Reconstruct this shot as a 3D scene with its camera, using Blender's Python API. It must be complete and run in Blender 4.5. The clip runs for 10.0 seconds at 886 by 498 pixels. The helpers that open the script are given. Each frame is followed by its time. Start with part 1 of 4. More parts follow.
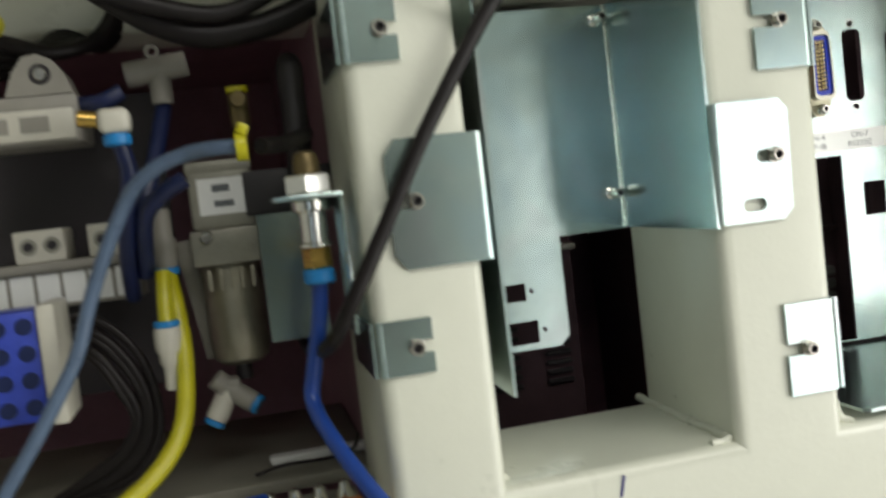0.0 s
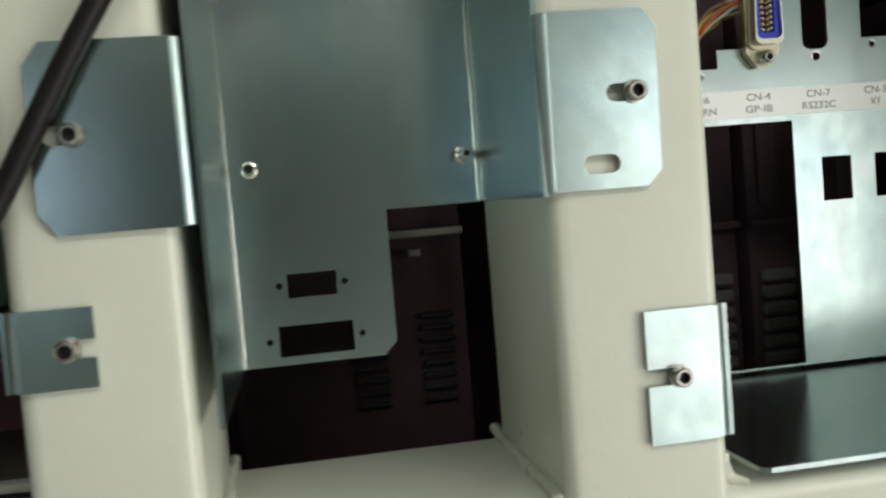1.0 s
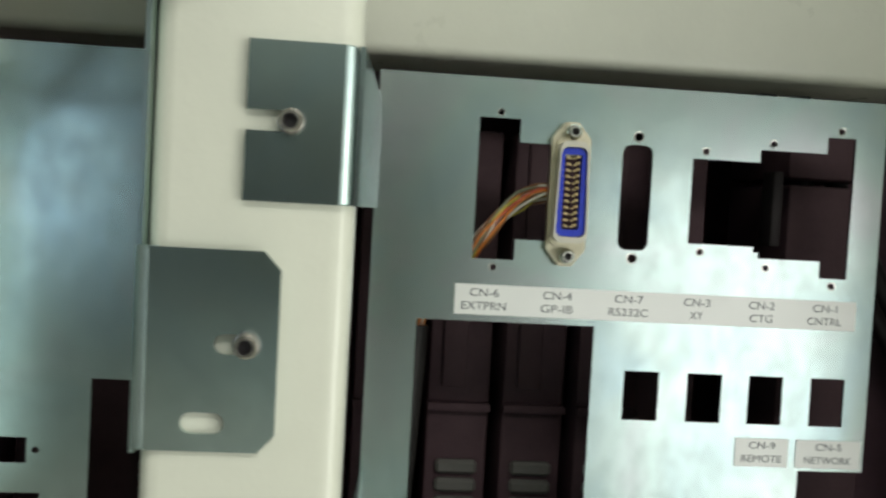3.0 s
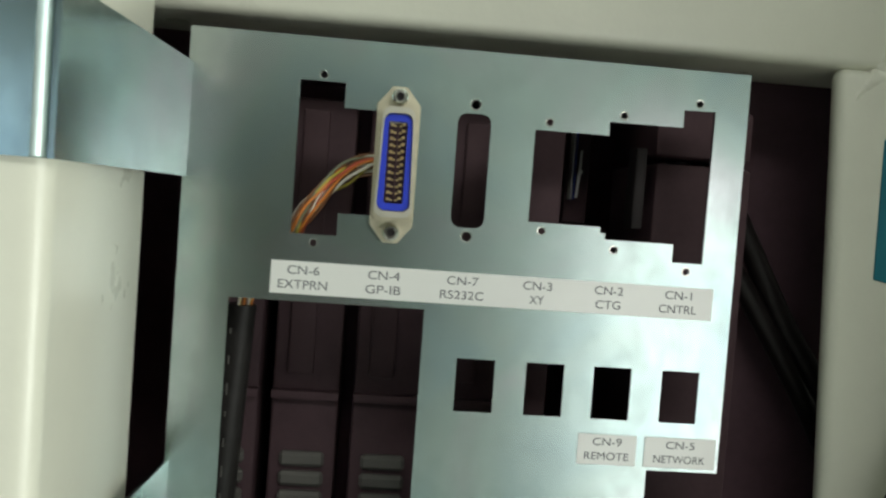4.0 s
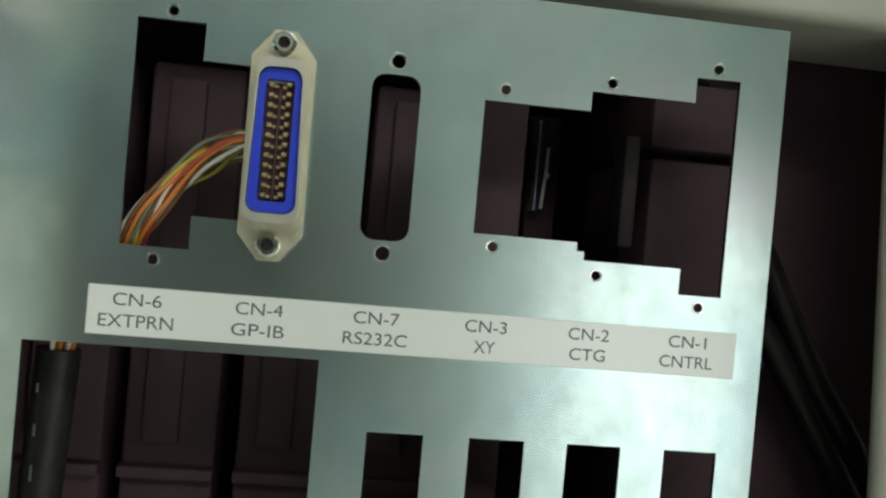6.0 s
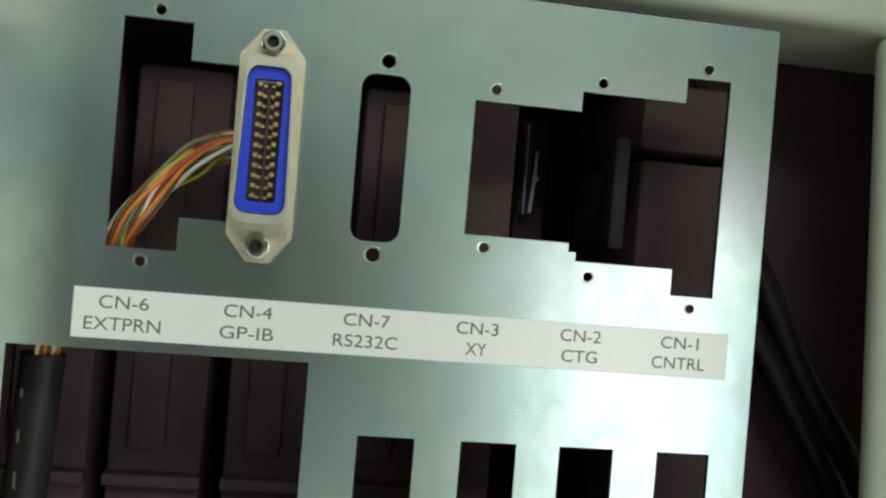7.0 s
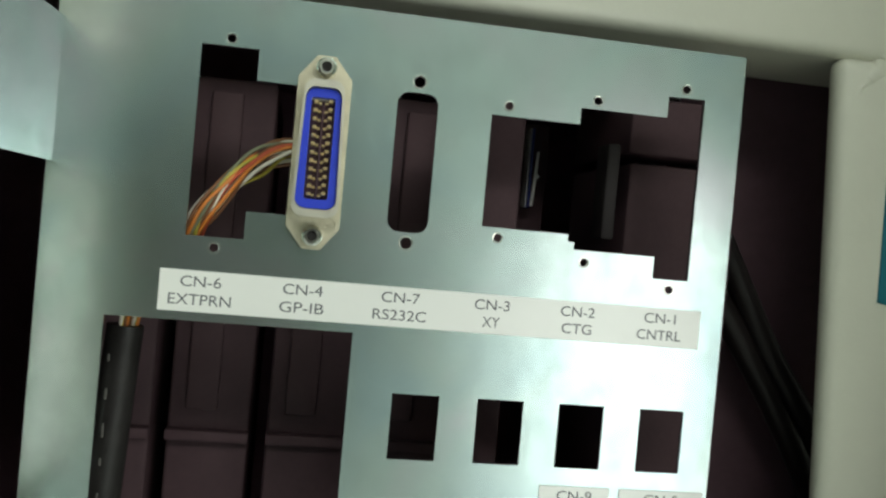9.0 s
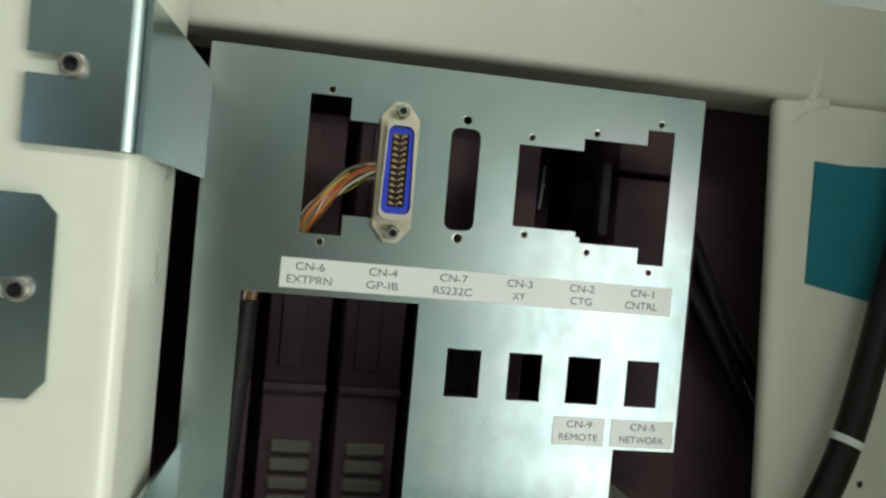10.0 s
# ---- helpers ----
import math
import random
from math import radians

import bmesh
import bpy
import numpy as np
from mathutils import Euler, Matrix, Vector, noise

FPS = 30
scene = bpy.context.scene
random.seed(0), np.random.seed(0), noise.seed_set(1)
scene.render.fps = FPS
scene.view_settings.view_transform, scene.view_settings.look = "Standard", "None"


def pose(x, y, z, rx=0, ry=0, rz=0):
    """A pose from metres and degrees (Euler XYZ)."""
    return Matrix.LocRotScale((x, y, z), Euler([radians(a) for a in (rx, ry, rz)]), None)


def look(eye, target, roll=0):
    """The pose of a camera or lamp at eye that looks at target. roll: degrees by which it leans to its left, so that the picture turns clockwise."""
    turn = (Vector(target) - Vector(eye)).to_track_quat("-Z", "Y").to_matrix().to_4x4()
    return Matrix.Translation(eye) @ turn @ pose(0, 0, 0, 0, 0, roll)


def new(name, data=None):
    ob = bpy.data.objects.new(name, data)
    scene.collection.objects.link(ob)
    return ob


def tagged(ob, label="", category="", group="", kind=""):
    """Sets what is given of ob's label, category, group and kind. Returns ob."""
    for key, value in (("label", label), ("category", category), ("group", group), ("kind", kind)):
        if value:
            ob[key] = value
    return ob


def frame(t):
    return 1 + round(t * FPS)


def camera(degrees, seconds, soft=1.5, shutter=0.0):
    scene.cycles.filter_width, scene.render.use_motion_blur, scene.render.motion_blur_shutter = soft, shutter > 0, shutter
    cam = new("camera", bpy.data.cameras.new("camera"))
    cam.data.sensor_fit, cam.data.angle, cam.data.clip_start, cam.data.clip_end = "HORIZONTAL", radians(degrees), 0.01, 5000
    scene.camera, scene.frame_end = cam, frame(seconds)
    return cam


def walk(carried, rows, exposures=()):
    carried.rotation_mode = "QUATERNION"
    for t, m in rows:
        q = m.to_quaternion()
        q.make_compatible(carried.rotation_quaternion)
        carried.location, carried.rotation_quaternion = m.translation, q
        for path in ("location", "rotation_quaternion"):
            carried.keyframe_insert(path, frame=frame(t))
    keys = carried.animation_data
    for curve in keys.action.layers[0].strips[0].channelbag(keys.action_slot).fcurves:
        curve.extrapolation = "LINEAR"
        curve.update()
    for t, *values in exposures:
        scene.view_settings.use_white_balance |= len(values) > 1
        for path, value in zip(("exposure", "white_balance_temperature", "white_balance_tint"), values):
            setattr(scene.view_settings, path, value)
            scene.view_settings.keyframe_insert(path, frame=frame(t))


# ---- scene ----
cam = camera(51.4, 10.0, soft=2.4, shutter=0.3)
PATH = [
    (0, (-0.354, -0.465, 1.132), (0.077, 1.484, 1.008), -6.7),
    (0.1, (-0.337, -0.458, 1.12), (0.086, 1.493, 0.996), -6.3),
    (0.2, (-0.325, -0.447, 1.112), (0.111, 1.501, 0.992), -6.2),
    (0.5, (-0.289, -0.417, 1.112), (0.121, 1.536, 0.982), -6.3),
    (0.7, (-0.272, -0.391, 1.107), (0.112, 1.568, 0.985), -5.7),
    (1, (-0.232, -0.371, 1.106), (0.093, 1.599, 0.99), -4.7),
    (1.2, (-0.207, -0.361, 1.115), (0.067, 1.617, 1.005), -3.8),
    (1.5, (-0.177, -0.345, 1.136), (0.051, 1.64, 1.043), -2.7),
    (1.8, (-0.173, -0.343, 1.143), (0.029, 1.645, 1.075), -2.4),
    (2, (-0.1711, -0.3462, 1.1576), (0.0123, 1.6444, 1.0986), -2.30),
    (2.5, (-0.1592, -0.3479, 1.1626), (-0.0076, 1.6452, 1.0939), 0.70),
    (2.9, (-0.1143, -0.3486, 1.1668), (0.0579, 1.6423, 1.0854), 2.98),
    (3, (-0.1055, -0.3480, 1.1667), (0.0783, 1.6419, 1.0876), 3.20),
    (3.2, (-0.0897, -0.3442, 1.1681), (0.1033, 1.6444, 1.0766), 3.56),
    (4.3, (-0.0285, -0.3022, 1.1604), (0.1470, 1.6882, 1.0777), 4.46),
    (4.5, (-0.0271, -0.2760, 1.1599), (0.1747, 1.7133, 1.1178), 4.38),
    (5, (-0.0165, -0.2407, 1.1594), (0.2011, 1.7470, 1.1169), 4.75),
    (5.5, (-0.0143, -0.2296, 1.1588), (0.2211, 1.7562, 1.1250), 4.98),
    (7, (-0.0154, -0.2227, 1.1550), (0.2728, 1.7564, 1.1627), 4.84),
    (7.5, (-0.0169, -0.2256, 1.1566), (0.2748, 1.7530, 1.1665), 4.79),
    (8, (-0.0145, -0.2205, 1.1562), (0.2629, 1.7600, 1.1845), 4.79),
    (8.5, (-0.0199, -0.2299, 1.1585), (0.2728, 1.7485, 1.1478), 5.08),
    (9, (-0.0314, -0.2658, 1.1549), (0.2843, 1.7090, 1.1357), 5.16),
    (9.2, (-0.0334, -0.2825, 1.1543), (0.2822, 1.6923, 1.1421), 5.06),
    (9.5, (-0.0476, -0.3039, 1.1454), (0.2852, 1.6683, 1.1477), 5.13),
    (10, (-0.0716, -0.3585, 1.1530), (0.2917, 1.6080, 1.1276), 5.12),
]
EXPOSURES = [
    (0.0, 0.05, 6500, 18), (0.4, -0.05, 6500, 16), (1.0, -0.28, 6500, 16), (2.0, -0.42, 6500, 17), (2.5, -0.3, 6500, 16), (3.0, -0.15, 6450, 14),
    (4.5, -0.05, 6400, 12), (5.5, -0.2, 6350, 10), (7.5, 0.2, 6350, 9), (9.0, 0.2, 6350, 9), (9.5, 0.15, 6400, 10), (10.0, -0.08, 6400, 12),
]
walk(cam, [(t, look(eye, target, roll)) for t, eye, target, roll in PATH], EXPOSURES)

# ---- light ----
world = bpy.data.worlds.new("world")
scene.world = world
world.use_nodes = True
world.node_tree.nodes["Background"].inputs[0].default_value = (0.9, 0.95, 1.0, 1)
world.node_tree.nodes["Background"].inputs[1].default_value = 0.05


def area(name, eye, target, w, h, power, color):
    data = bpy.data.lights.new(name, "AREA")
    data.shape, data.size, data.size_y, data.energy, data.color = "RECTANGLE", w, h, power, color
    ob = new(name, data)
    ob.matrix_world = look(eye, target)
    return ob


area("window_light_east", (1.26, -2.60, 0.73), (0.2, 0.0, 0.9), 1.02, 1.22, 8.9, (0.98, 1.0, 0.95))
area("window_light_side", (2.7, -2.2, 0.95), (0.0, 0.0, 1.1), 1.4, 1.4, 56, (0.96, 1.0, 0.90))
area("window_light_west", (-1.06, -2.60, 1.22), (-0.1, 0.0, 1.15), 0.36, 0.5, 0.8, (0.62, 0.84, 1.0))
area("ceiling_light_north", (0.9, -1.6, 2.6), (0.9, -1.6, 0), 1.8, 0.5, 6, (0.98, 1.0, 0.88))
area("ceiling_light_south", (0.5, -2.2, 2.6), (0.5, -2.2, 0), 2.4, 0.6, 36, (0.98, 1.0, 0.91))


# ---- materials ----
def mat(name, color, rough=0.5, metal=0.0, var=0.12, scale=60.0, bump=0.0, bump_scale=400.0, color2=None, coat=0.0, rough_var=0.1, stretch=(1, 1, 1), spec=0.5):
    m = bpy.data.materials.new(name)
    m.use_nodes = True
    nt = m.node_tree
    b = nt.nodes["Principled BSDF"]
    tc = nt.nodes.new("ShaderNodeTexCoord")
    mp = nt.nodes.new("ShaderNodeMapping")
    mp.inputs["Scale"].default_value = stretch
    nt.links.new(tc.outputs["Object"], mp.inputs[0])
    n1 = nt.nodes.new("ShaderNodeTexNoise")
    n1.inputs["Scale"].default_value, n1.inputs["Detail"].default_value = scale, 5
    nt.links.new(mp.outputs[0], n1.inputs[0])
    n2 = nt.nodes.new("ShaderNodeTexNoise")
    n2.inputs["Scale"].default_value, n2.inputs["Detail"].default_value = scale * 9, 3
    nt.links.new(mp.outputs[0], n2.inputs[0])
    mixn = nt.nodes.new("ShaderNodeMix")
    mixn.inputs[0].default_value = 0.3
    nt.links.new(n1.outputs[0], mixn.inputs[2])
    nt.links.new(n2.outputs[0], mixn.inputs[3])
    ramp = nt.nodes.new("ShaderNodeValToRGB")
    ramp.color_ramp.elements[0].position, ramp.color_ramp.elements[1].position = 0.3, 0.7
    c2 = color2 or tuple(c * (1 - var) for c in color)
    ramp.color_ramp.elements[0].color = (*c2, 1)
    ramp.color_ramp.elements[1].color = (*color, 1)
    nt.links.new(mixn.outputs[0], ramp.inputs[0])
    nt.links.new(ramp.outputs[0], b.inputs["Base Color"])
    rr = nt.nodes.new("ShaderNodeMapRange")
    rr.inputs[3].default_value, rr.inputs[4].default_value = max(0.03, rough - rough_var), min(1, rough + rough_var)
    nt.links.new(mixn.outputs[0], rr.inputs[0])
    nt.links.new(rr.outputs[0], b.inputs["Roughness"])
    b.inputs["Metallic"].default_value = metal
    b.inputs["Coat Weight"].default_value = coat
    b.inputs["Specular IOR Level"].default_value = spec
    if bump:
        n3 = nt.nodes.new("ShaderNodeTexNoise")
        n3.inputs["Scale"].default_value, n3.inputs["Detail"].default_value = bump_scale, 4
        nt.links.new(mp.outputs[0], n3.inputs[0])
        bp = nt.nodes.new("ShaderNodeBump")
        bp.inputs["Strength"].default_value, bp.inputs["Distance"].default_value = bump, 0.001
        nt.links.new(n3.outputs[0], bp.inputs["Height"])
        nt.links.new(bp.outputs[0], b.inputs["Normal"])
    return m


def zinc(name, rough):
    """Zinc-plated sheet: satin metal with a faint rainbow passivation and fine rolling grain."""
    m = mat(name, (0.535, 0.65, 0.625), rough, 1.0, 0.15, 60, 0.0, 900, None, 0.0, 0.004)
    nt = m.node_tree
    b = nt.nodes["Principled BSDF"]
    tc = nt.nodes.new("ShaderNodeTexCoord")
    n = nt.nodes.new("ShaderNodeTexNoise")
    n.inputs["Scale"].default_value, n.inputs["Detail"].default_value, n.inputs["Distortion"].default_value = 16, 3, 0.8
    nt.links.new(tc.outputs["Object"], n.inputs[0])
    ramp = nt.nodes.new("ShaderNodeValToRGB")
    cr = ramp.color_ramp
    cr.elements[0].position, cr.elements[0].color = 0.32, (0.45, 0.60, 0.635, 1)
    cr.elements[1].position, cr.elements[1].color = 0.70, (0.64, 0.62, 0.66, 1)
    e = cr.elements.new(0.5)
    e.color = (0.53, 0.65, 0.62, 1)
    nt.links.new(n.outputs[0], ramp.inputs[0])
    base = b.inputs["Base Color"].links[0].from_socket
    mx = nt.nodes.new("ShaderNodeMix")
    mx.data_type = "RGBA"
    mx.inputs[0].default_value = 0.6
    nt.links.new(base, mx.inputs[6])
    nt.links.new(ramp.outputs[0], mx.inputs[7])
    # cloudy patches and short rolling streaks change the tone and the gloss
    mp = nt.nodes.new("ShaderNodeMapping")
    mp.inputs["Scale"].default_value = (1.0, 1.0, 0.8)
    nt.links.new(tc.outputs["Object"], mp.inputs[0])
    cloud = nt.nodes.new("ShaderNodeTexNoise")
    cloud.inputs["Scale"].default_value, cloud.inputs["Detail"].default_value, cloud.inputs["Roughness"].default_value = 95, 6, 0.68
    nt.links.new(mp.outputs[0], cloud.inputs[0])
    tone = nt.nodes.new("ShaderNodeMapRange")
    tone.inputs[1].default_value, tone.inputs[2].default_value, tone.inputs[3].default_value, tone.inputs[4].default_value = 0.3, 0.7, 0.86, 1.08
    nt.links.new(cloud.outputs[0], tone.inputs[0])
    mul = nt.nodes.new("ShaderNodeVectorMath")
    mul.operation = "SCALE"
    nt.links.new(mx.outputs[2], mul.inputs[0])
    nt.links.new(tone.outputs[0], mul.inputs[3])
    nt.links.new(mul.outputs[0], b.inputs["Base Color"])
    gloss = nt.nodes.new("ShaderNodeMapRange")
    gloss.inputs[1].default_value, gloss.inputs[2].default_value, gloss.inputs[3].default_value, gloss.inputs[4].default_value = 0.3, 0.7, rough + 0.022, rough - 0.022
    nt.links.new(cloud.outputs[0], gloss.inputs[0])
    nt.links.new(gloss.outputs[0], b.inputs["Roughness"])
    wave = nt.nodes.new("ShaderNodeTexNoise")
    wave.inputs["Scale"].default_value, wave.inputs["Detail"].default_value = 28, 2
    nt.links.new(tc.outputs["Object"], wave.inputs[0])
    bp = nt.nodes.new("ShaderNodeBump")
    bp.inputs["Strength"].default_value, bp.inputs["Distance"].default_value = 0.10, 0.001
    nt.links.new(wave.outputs[0], bp.inputs["Height"])
    nt.links.new(bp.outputs[0], b.inputs["Normal"])
    return m


PAINT = mat("cream_paint", (0.74, 0.75, 0.64), 0.30, 0, 0.07, 14, 0.10, 350)
ZINC = zinc("zinc_sheet", 0.225)
ZINC_EAR = zinc("zinc_bracket", 0.21)
ZINC_BEND = zinc("zinc_bend", 0.40)
STEEL = mat("steel", (0.62, 0.58, 0.52), 0.25, 1.0, 0.25, 300, 0.1, 900)
NICKEL = mat("nickel", (0.80, 0.78, 0.72), 0.16, 1.0, 0.12, 200)
SHELL = mat("connector_shell", (0.64, 0.60, 0.45), 0.42, 1.0, 0.2, 250, 0.15, 900)
BRASS = mat("brass", (0.80, 0.52, 0.14), 0.25, 1.0, 0.2, 250)
GOLD = mat("gold_contact", (0.90, 0.72, 0.38), 0.32, 1.0, 0.1, 400)
BLUE = mat("blue_insulator", (0.02, 0.05, 0.62), 0.4, 0, 0.2, 200)
BLUE_HOSE = mat("blue_hose", (0.01, 0.055, 0.30), 0.3, 0, 0.2, 80)
DARK_HOSE = mat("dark_blue_hose", (0.010, 0.018, 0.075), 0.35, 0, 0.3, 80)
PALE_HOSE = mat("pale_blue_hose", (0.10, 0.15, 0.235), 0.3, 0, 0.25, 90)
RING = mat("blue_ring", (0.01, 0.22, 0.55), 0.4, 0, 0.2, 200)
YELLOW = mat("yellow_hose", (0.50, 0.46, 0.008), 0.35, 0, 0.2, 80)
RUBBER = mat("black_rubber", (0.012, 0.009, 0.009), 0.42, 0, 0.4, 120, 0.1, 800, spec=0.28)
BLACK = mat("black_plastic", (0.022, 0.018, 0.02), 0.5, 0, 0.4, 90, 0.1, 600)
# reddish brown that stands in for the dim shade inside the cabinet
DARK = mat("gap_shade_brown", (0.12, 0.07, 0.085), 0.6, 0, 0.3, 30, 0.1, 300, spec=0.2)
SHELL_IN = mat("cabinet_inside", (0.38, 0.235, 0.275), 0.6, 0, 0.25, 20, 0.1, 300, spec=0.2)
MODULE = mat("dark_grey_module", (0.088, 0.053, 0.061), 0.6, 0, 0.25, 60, spec=0.12)
GREY_BAR = mat("grey_vent_bar", (0.13, 0.125, 0.115), 0.55, 0, 0.2, 90, spec=0.2)
WHITE_P = mat("white_plastic", (0.56, 0.54, 0.46), 0.4, 0, 0.12, 120)
GREY_P = mat("grey_plastic", (0.27, 0.255, 0.22), 0.45, 0, 0.15, 120)
CAST = mat("grey_cast_body", (0.30, 0.29, 0.24), 0.45, 0.3, 0.2, 150, 0.2, 700)
LABEL = mat("label_tape", (0.90, 0.91, 0.88), 0.36, 0.32, 0.02, 60, rough_var=0.01)
PAPER = mat("white_label", (0.75, 0.76, 0.74), 0.5, 0, 0.08, 100)
INK = mat("grey_ink", (0.13, 0.14, 0.15), 0.5, 0, 0.35, 900)
TEAL = mat("teal_tape", (0.008, 0.19, 0.25), 0.55, 0, 0.15, 60, 0.1, 500)
BLUE_BLOCK = mat("blue_terminal", (0.03, 0.06, 0.42), 0.4, 0, 0.35, 160)
PEN = mat("blue_pen", (0.04, 0.04, 0.2), 0.5, 0, 0.2, 300)
ORANGE = mat("orange_wire", (0.66, 0.22, 0.04), 0.4, 0, 0.2, 200)
WIRE_W = mat("white_wire", (0.72, 0.68, 0.58), 0.4, 0, 0.15, 200)
WIRE_Y = mat("yellow_wire", (0.50, 0.42, 0.06), 0.4, 0, 0.2, 200)
WIRE_BR = mat("brown_wire", (0.20, 0.085, 0.035), 0.4, 0, 0.2, 200)
WIRE_G = mat("grey_green_wire", (0.18, 0.19, 0.12), 0.4, 0, 0.2, 200)
WIRE_R = mat("red_wire", (0.5, 0.09, 0.04), 0.4, 0, 0.2, 200)
GREEN = mat("green_wire", (0.01, 0.20, 0.06), 0.4, 0, 0.2, 200)
# for the added board, dark so that the zinc mirrors less light
DARK_BOARD = mat("dark_board", (0.09, 0.105, 0.10), 0.6, 0, 0.2, 4, 0.05, 60)
# for the added screens that the zinc mirrors as dark areas
SCREEN_DARK = mat("reflection_screen_dark", (0.10, 0.098, 0.08), 0.6, 0, 0.2, 4, 0.1, 60)
ROOM = mat("room_wall", (0.63, 0.65, 0.62), 0.8, 0, 0.06, 3, 0.1, 60)
SOUTH = mat("grey_green_wall", (0.35, 0.39, 0.37), 0.8, 0, 0.12, 3, 0.1, 60)
FLOOR = mat("room_floor", (0.54, 0.54, 0.51), 0.4, 0, 0.15, 5, 0.05, 80)

# ---- builders ----
BASE = {}


def thing(name, label, category, at=(0, 0, 0), group="", kind=""):
    ob = new(name)
    ob.empty_display_size = 0.01
    ob.location = at
    BASE[ob.name] = Vector(at)
    return tagged(ob, label, category, group, kind)


def link(name, bm, material, smooth=True, angle=35):
    bmesh.ops.recalc_face_normals(bm, faces=bm.faces)
    me = bpy.data.meshes.new(name)
    bm.to_mesh(me)
    bm.free()
    if smooth:
        for p in me.polygons:
            p.use_smooth = True
        me.set_sharp_from_angle(angle=radians(angle))
    me.materials.append(material)
    return new(name, me)


def part(name, bm, material, parent, label="", smooth=True):
    base = BASE[parent.name]
    bmesh.ops.translate(bm, verts=bm.verts, vec=-base)
    ob = link(name, bm, material, smooth)
    ob.parent = parent
    BASE[ob.name] = base
    if label:
        ob["label"] = label
    return ob


def whole(name, bm, material, label, category, group="", kind="", smooth=True):
    """A thing of one mesh; its origin lies at the middle of its base."""
    lo = Vector([min(v.co[i] for v in bm.verts) for i in range(3)])
    hi = Vector([max(v.co[i] for v in bm.verts) for i in range(3)])
    base = Vector(((lo.x + hi.x) / 2, (lo.y + hi.y) / 2, lo.z))
    bmesh.ops.translate(bm, verts=bm.verts, vec=-base)
    ob = link(name, bm, material, smooth)
    ob.location = base
    BASE[ob.name] = base
    return tagged(ob, label, category, group, kind)


def box(x0, x1, y0, y1, z0, z1, bev=0.0, seg=2):
    bm = bmesh.new()
    bmesh.ops.create_cube(bm, size=1)
    for v in bm.verts:
        v.co = Vector((x0 + (v.co.x + 0.5) * (x1 - x0), y0 + (v.co.y + 0.5) * (y1 - y0), z0 + (v.co.z + 0.5) * (z1 - z0)))
    if bev:
        bmesh.ops.bevel(bm, geom=bm.edges[:], offset=bev, segments=seg, affect="EDGES", profile=0.5)
    return bm


def join(*bms):
    out = bmesh.new()
    for b in bms:
        me = bpy.data.meshes.new("tmp")
        b.to_mesh(me)
        b.free()
        out.from_mesh(me)
        bpy.data.meshes.remove(me)
    return out


def moved(bm, m):
    bmesh.ops.transform(bm, matrix=m, verts=bm.verts)
    return bm


def lathe(profile, m=None, seg=24):
    """profile: (radius, height) from bottom to top, about z."""
    bm = bmesh.new()
    rings = []
    for r, h in profile:
        if r < 1e-6:
            rings.append([bm.verts.new((0, 0, h))])
        else:
            rings.append([bm.verts.new((r * math.cos(2 * math.pi * i / seg), r * math.sin(2 * math.pi * i / seg), h)) for i in range(seg)])
    for a, b in zip(rings, rings[1:]):
        for i in range(seg):
            j = (i + 1) % seg
            if len(a) == 1 and len(b) > 1:
                bm.faces.new((a[0], b[i], b[j]))
            elif len(b) == 1 and len(a) > 1:
                bm.faces.new((a[i], a[j], b[0]))
            elif len(a) > 1:
                bm.faces.new((a[i], a[j], b[j], b[i]))
    if m:
        moved(bm, m)
    return bm


def cyl(r, h0, h1, m=None, seg=24, c=0.0004):
    return lathe([(0, h0), (r - c, h0), (r, h0 + c), (r, h1 - c), (r - c, h1), (0, h1)], m, seg)


def sweep(points, r, seg=12, sub=8):
    """A round cord along a smooth line through the points."""
    P = [Vector(p) for p in points]
    P = [2 * P[0] - P[1]] + P + [2 * P[-1] - P[-2]]
    line = []
    for i in range(1, len(P) - 2):
        for k in range(sub):
            t = k / sub
            a, b, c, d = P[i - 1:i + 3]
            line.append(0.5 * (2 * b + (c - a) * t + (2 * a - 5 * b + 4 * c - d) * t * t + (3 * b - a - 3 * c + d) * t ** 3))
    line.append(P[-2])
    bm = bmesh.new()
    rings, n = [], None
    for i, p in enumerate(line):
        tan = (line[min(i + 1, len(line) - 1)] - line[max(i - 1, 0)]).normalized()
        if n is None:
            n = tan.orthogonal().normalized()
        n = (n - tan * n.dot(tan)).normalized()
        s = tan.cross(n)
        rings.append([bm.verts.new(p + r * (math.cos(2 * math.pi * k / seg) * n + math.sin(2 * math.pi * k / seg) * s)) for k in range(seg)])
    for a, b in zip(rings, rings[1:]):
        for i in range(seg):
            j = (i + 1) % seg
            bm.faces.new((a[i], a[j], b[j], b[i]))
    bm.faces.new(rings[0][::-1])
    bm.faces.new(rings[-1])
    return bm


def rect(x0, x1, z0, z1):
    return [(x0, z0), (x1, z0), (x1, z1), (x0, z1)]


def circle(x, z, r, n=14):
    return [(x + r * math.cos(2 * math.pi * i / n), z + r * math.sin(2 * math.pi * i / n)) for i in range(n)]


def slot(x0, x1, z, r, n=7):
    right = [(x1 + r * math.cos(a), z + r * math.sin(a)) for a in [-math.pi / 2 + math.pi * i / n for i in range(n + 1)]]
    left = [(x0 + r * math.cos(a), z + r * math.sin(a)) for a in [math.pi / 2 + math.pi * i / n for i in range(n + 1)]]
    return right + left


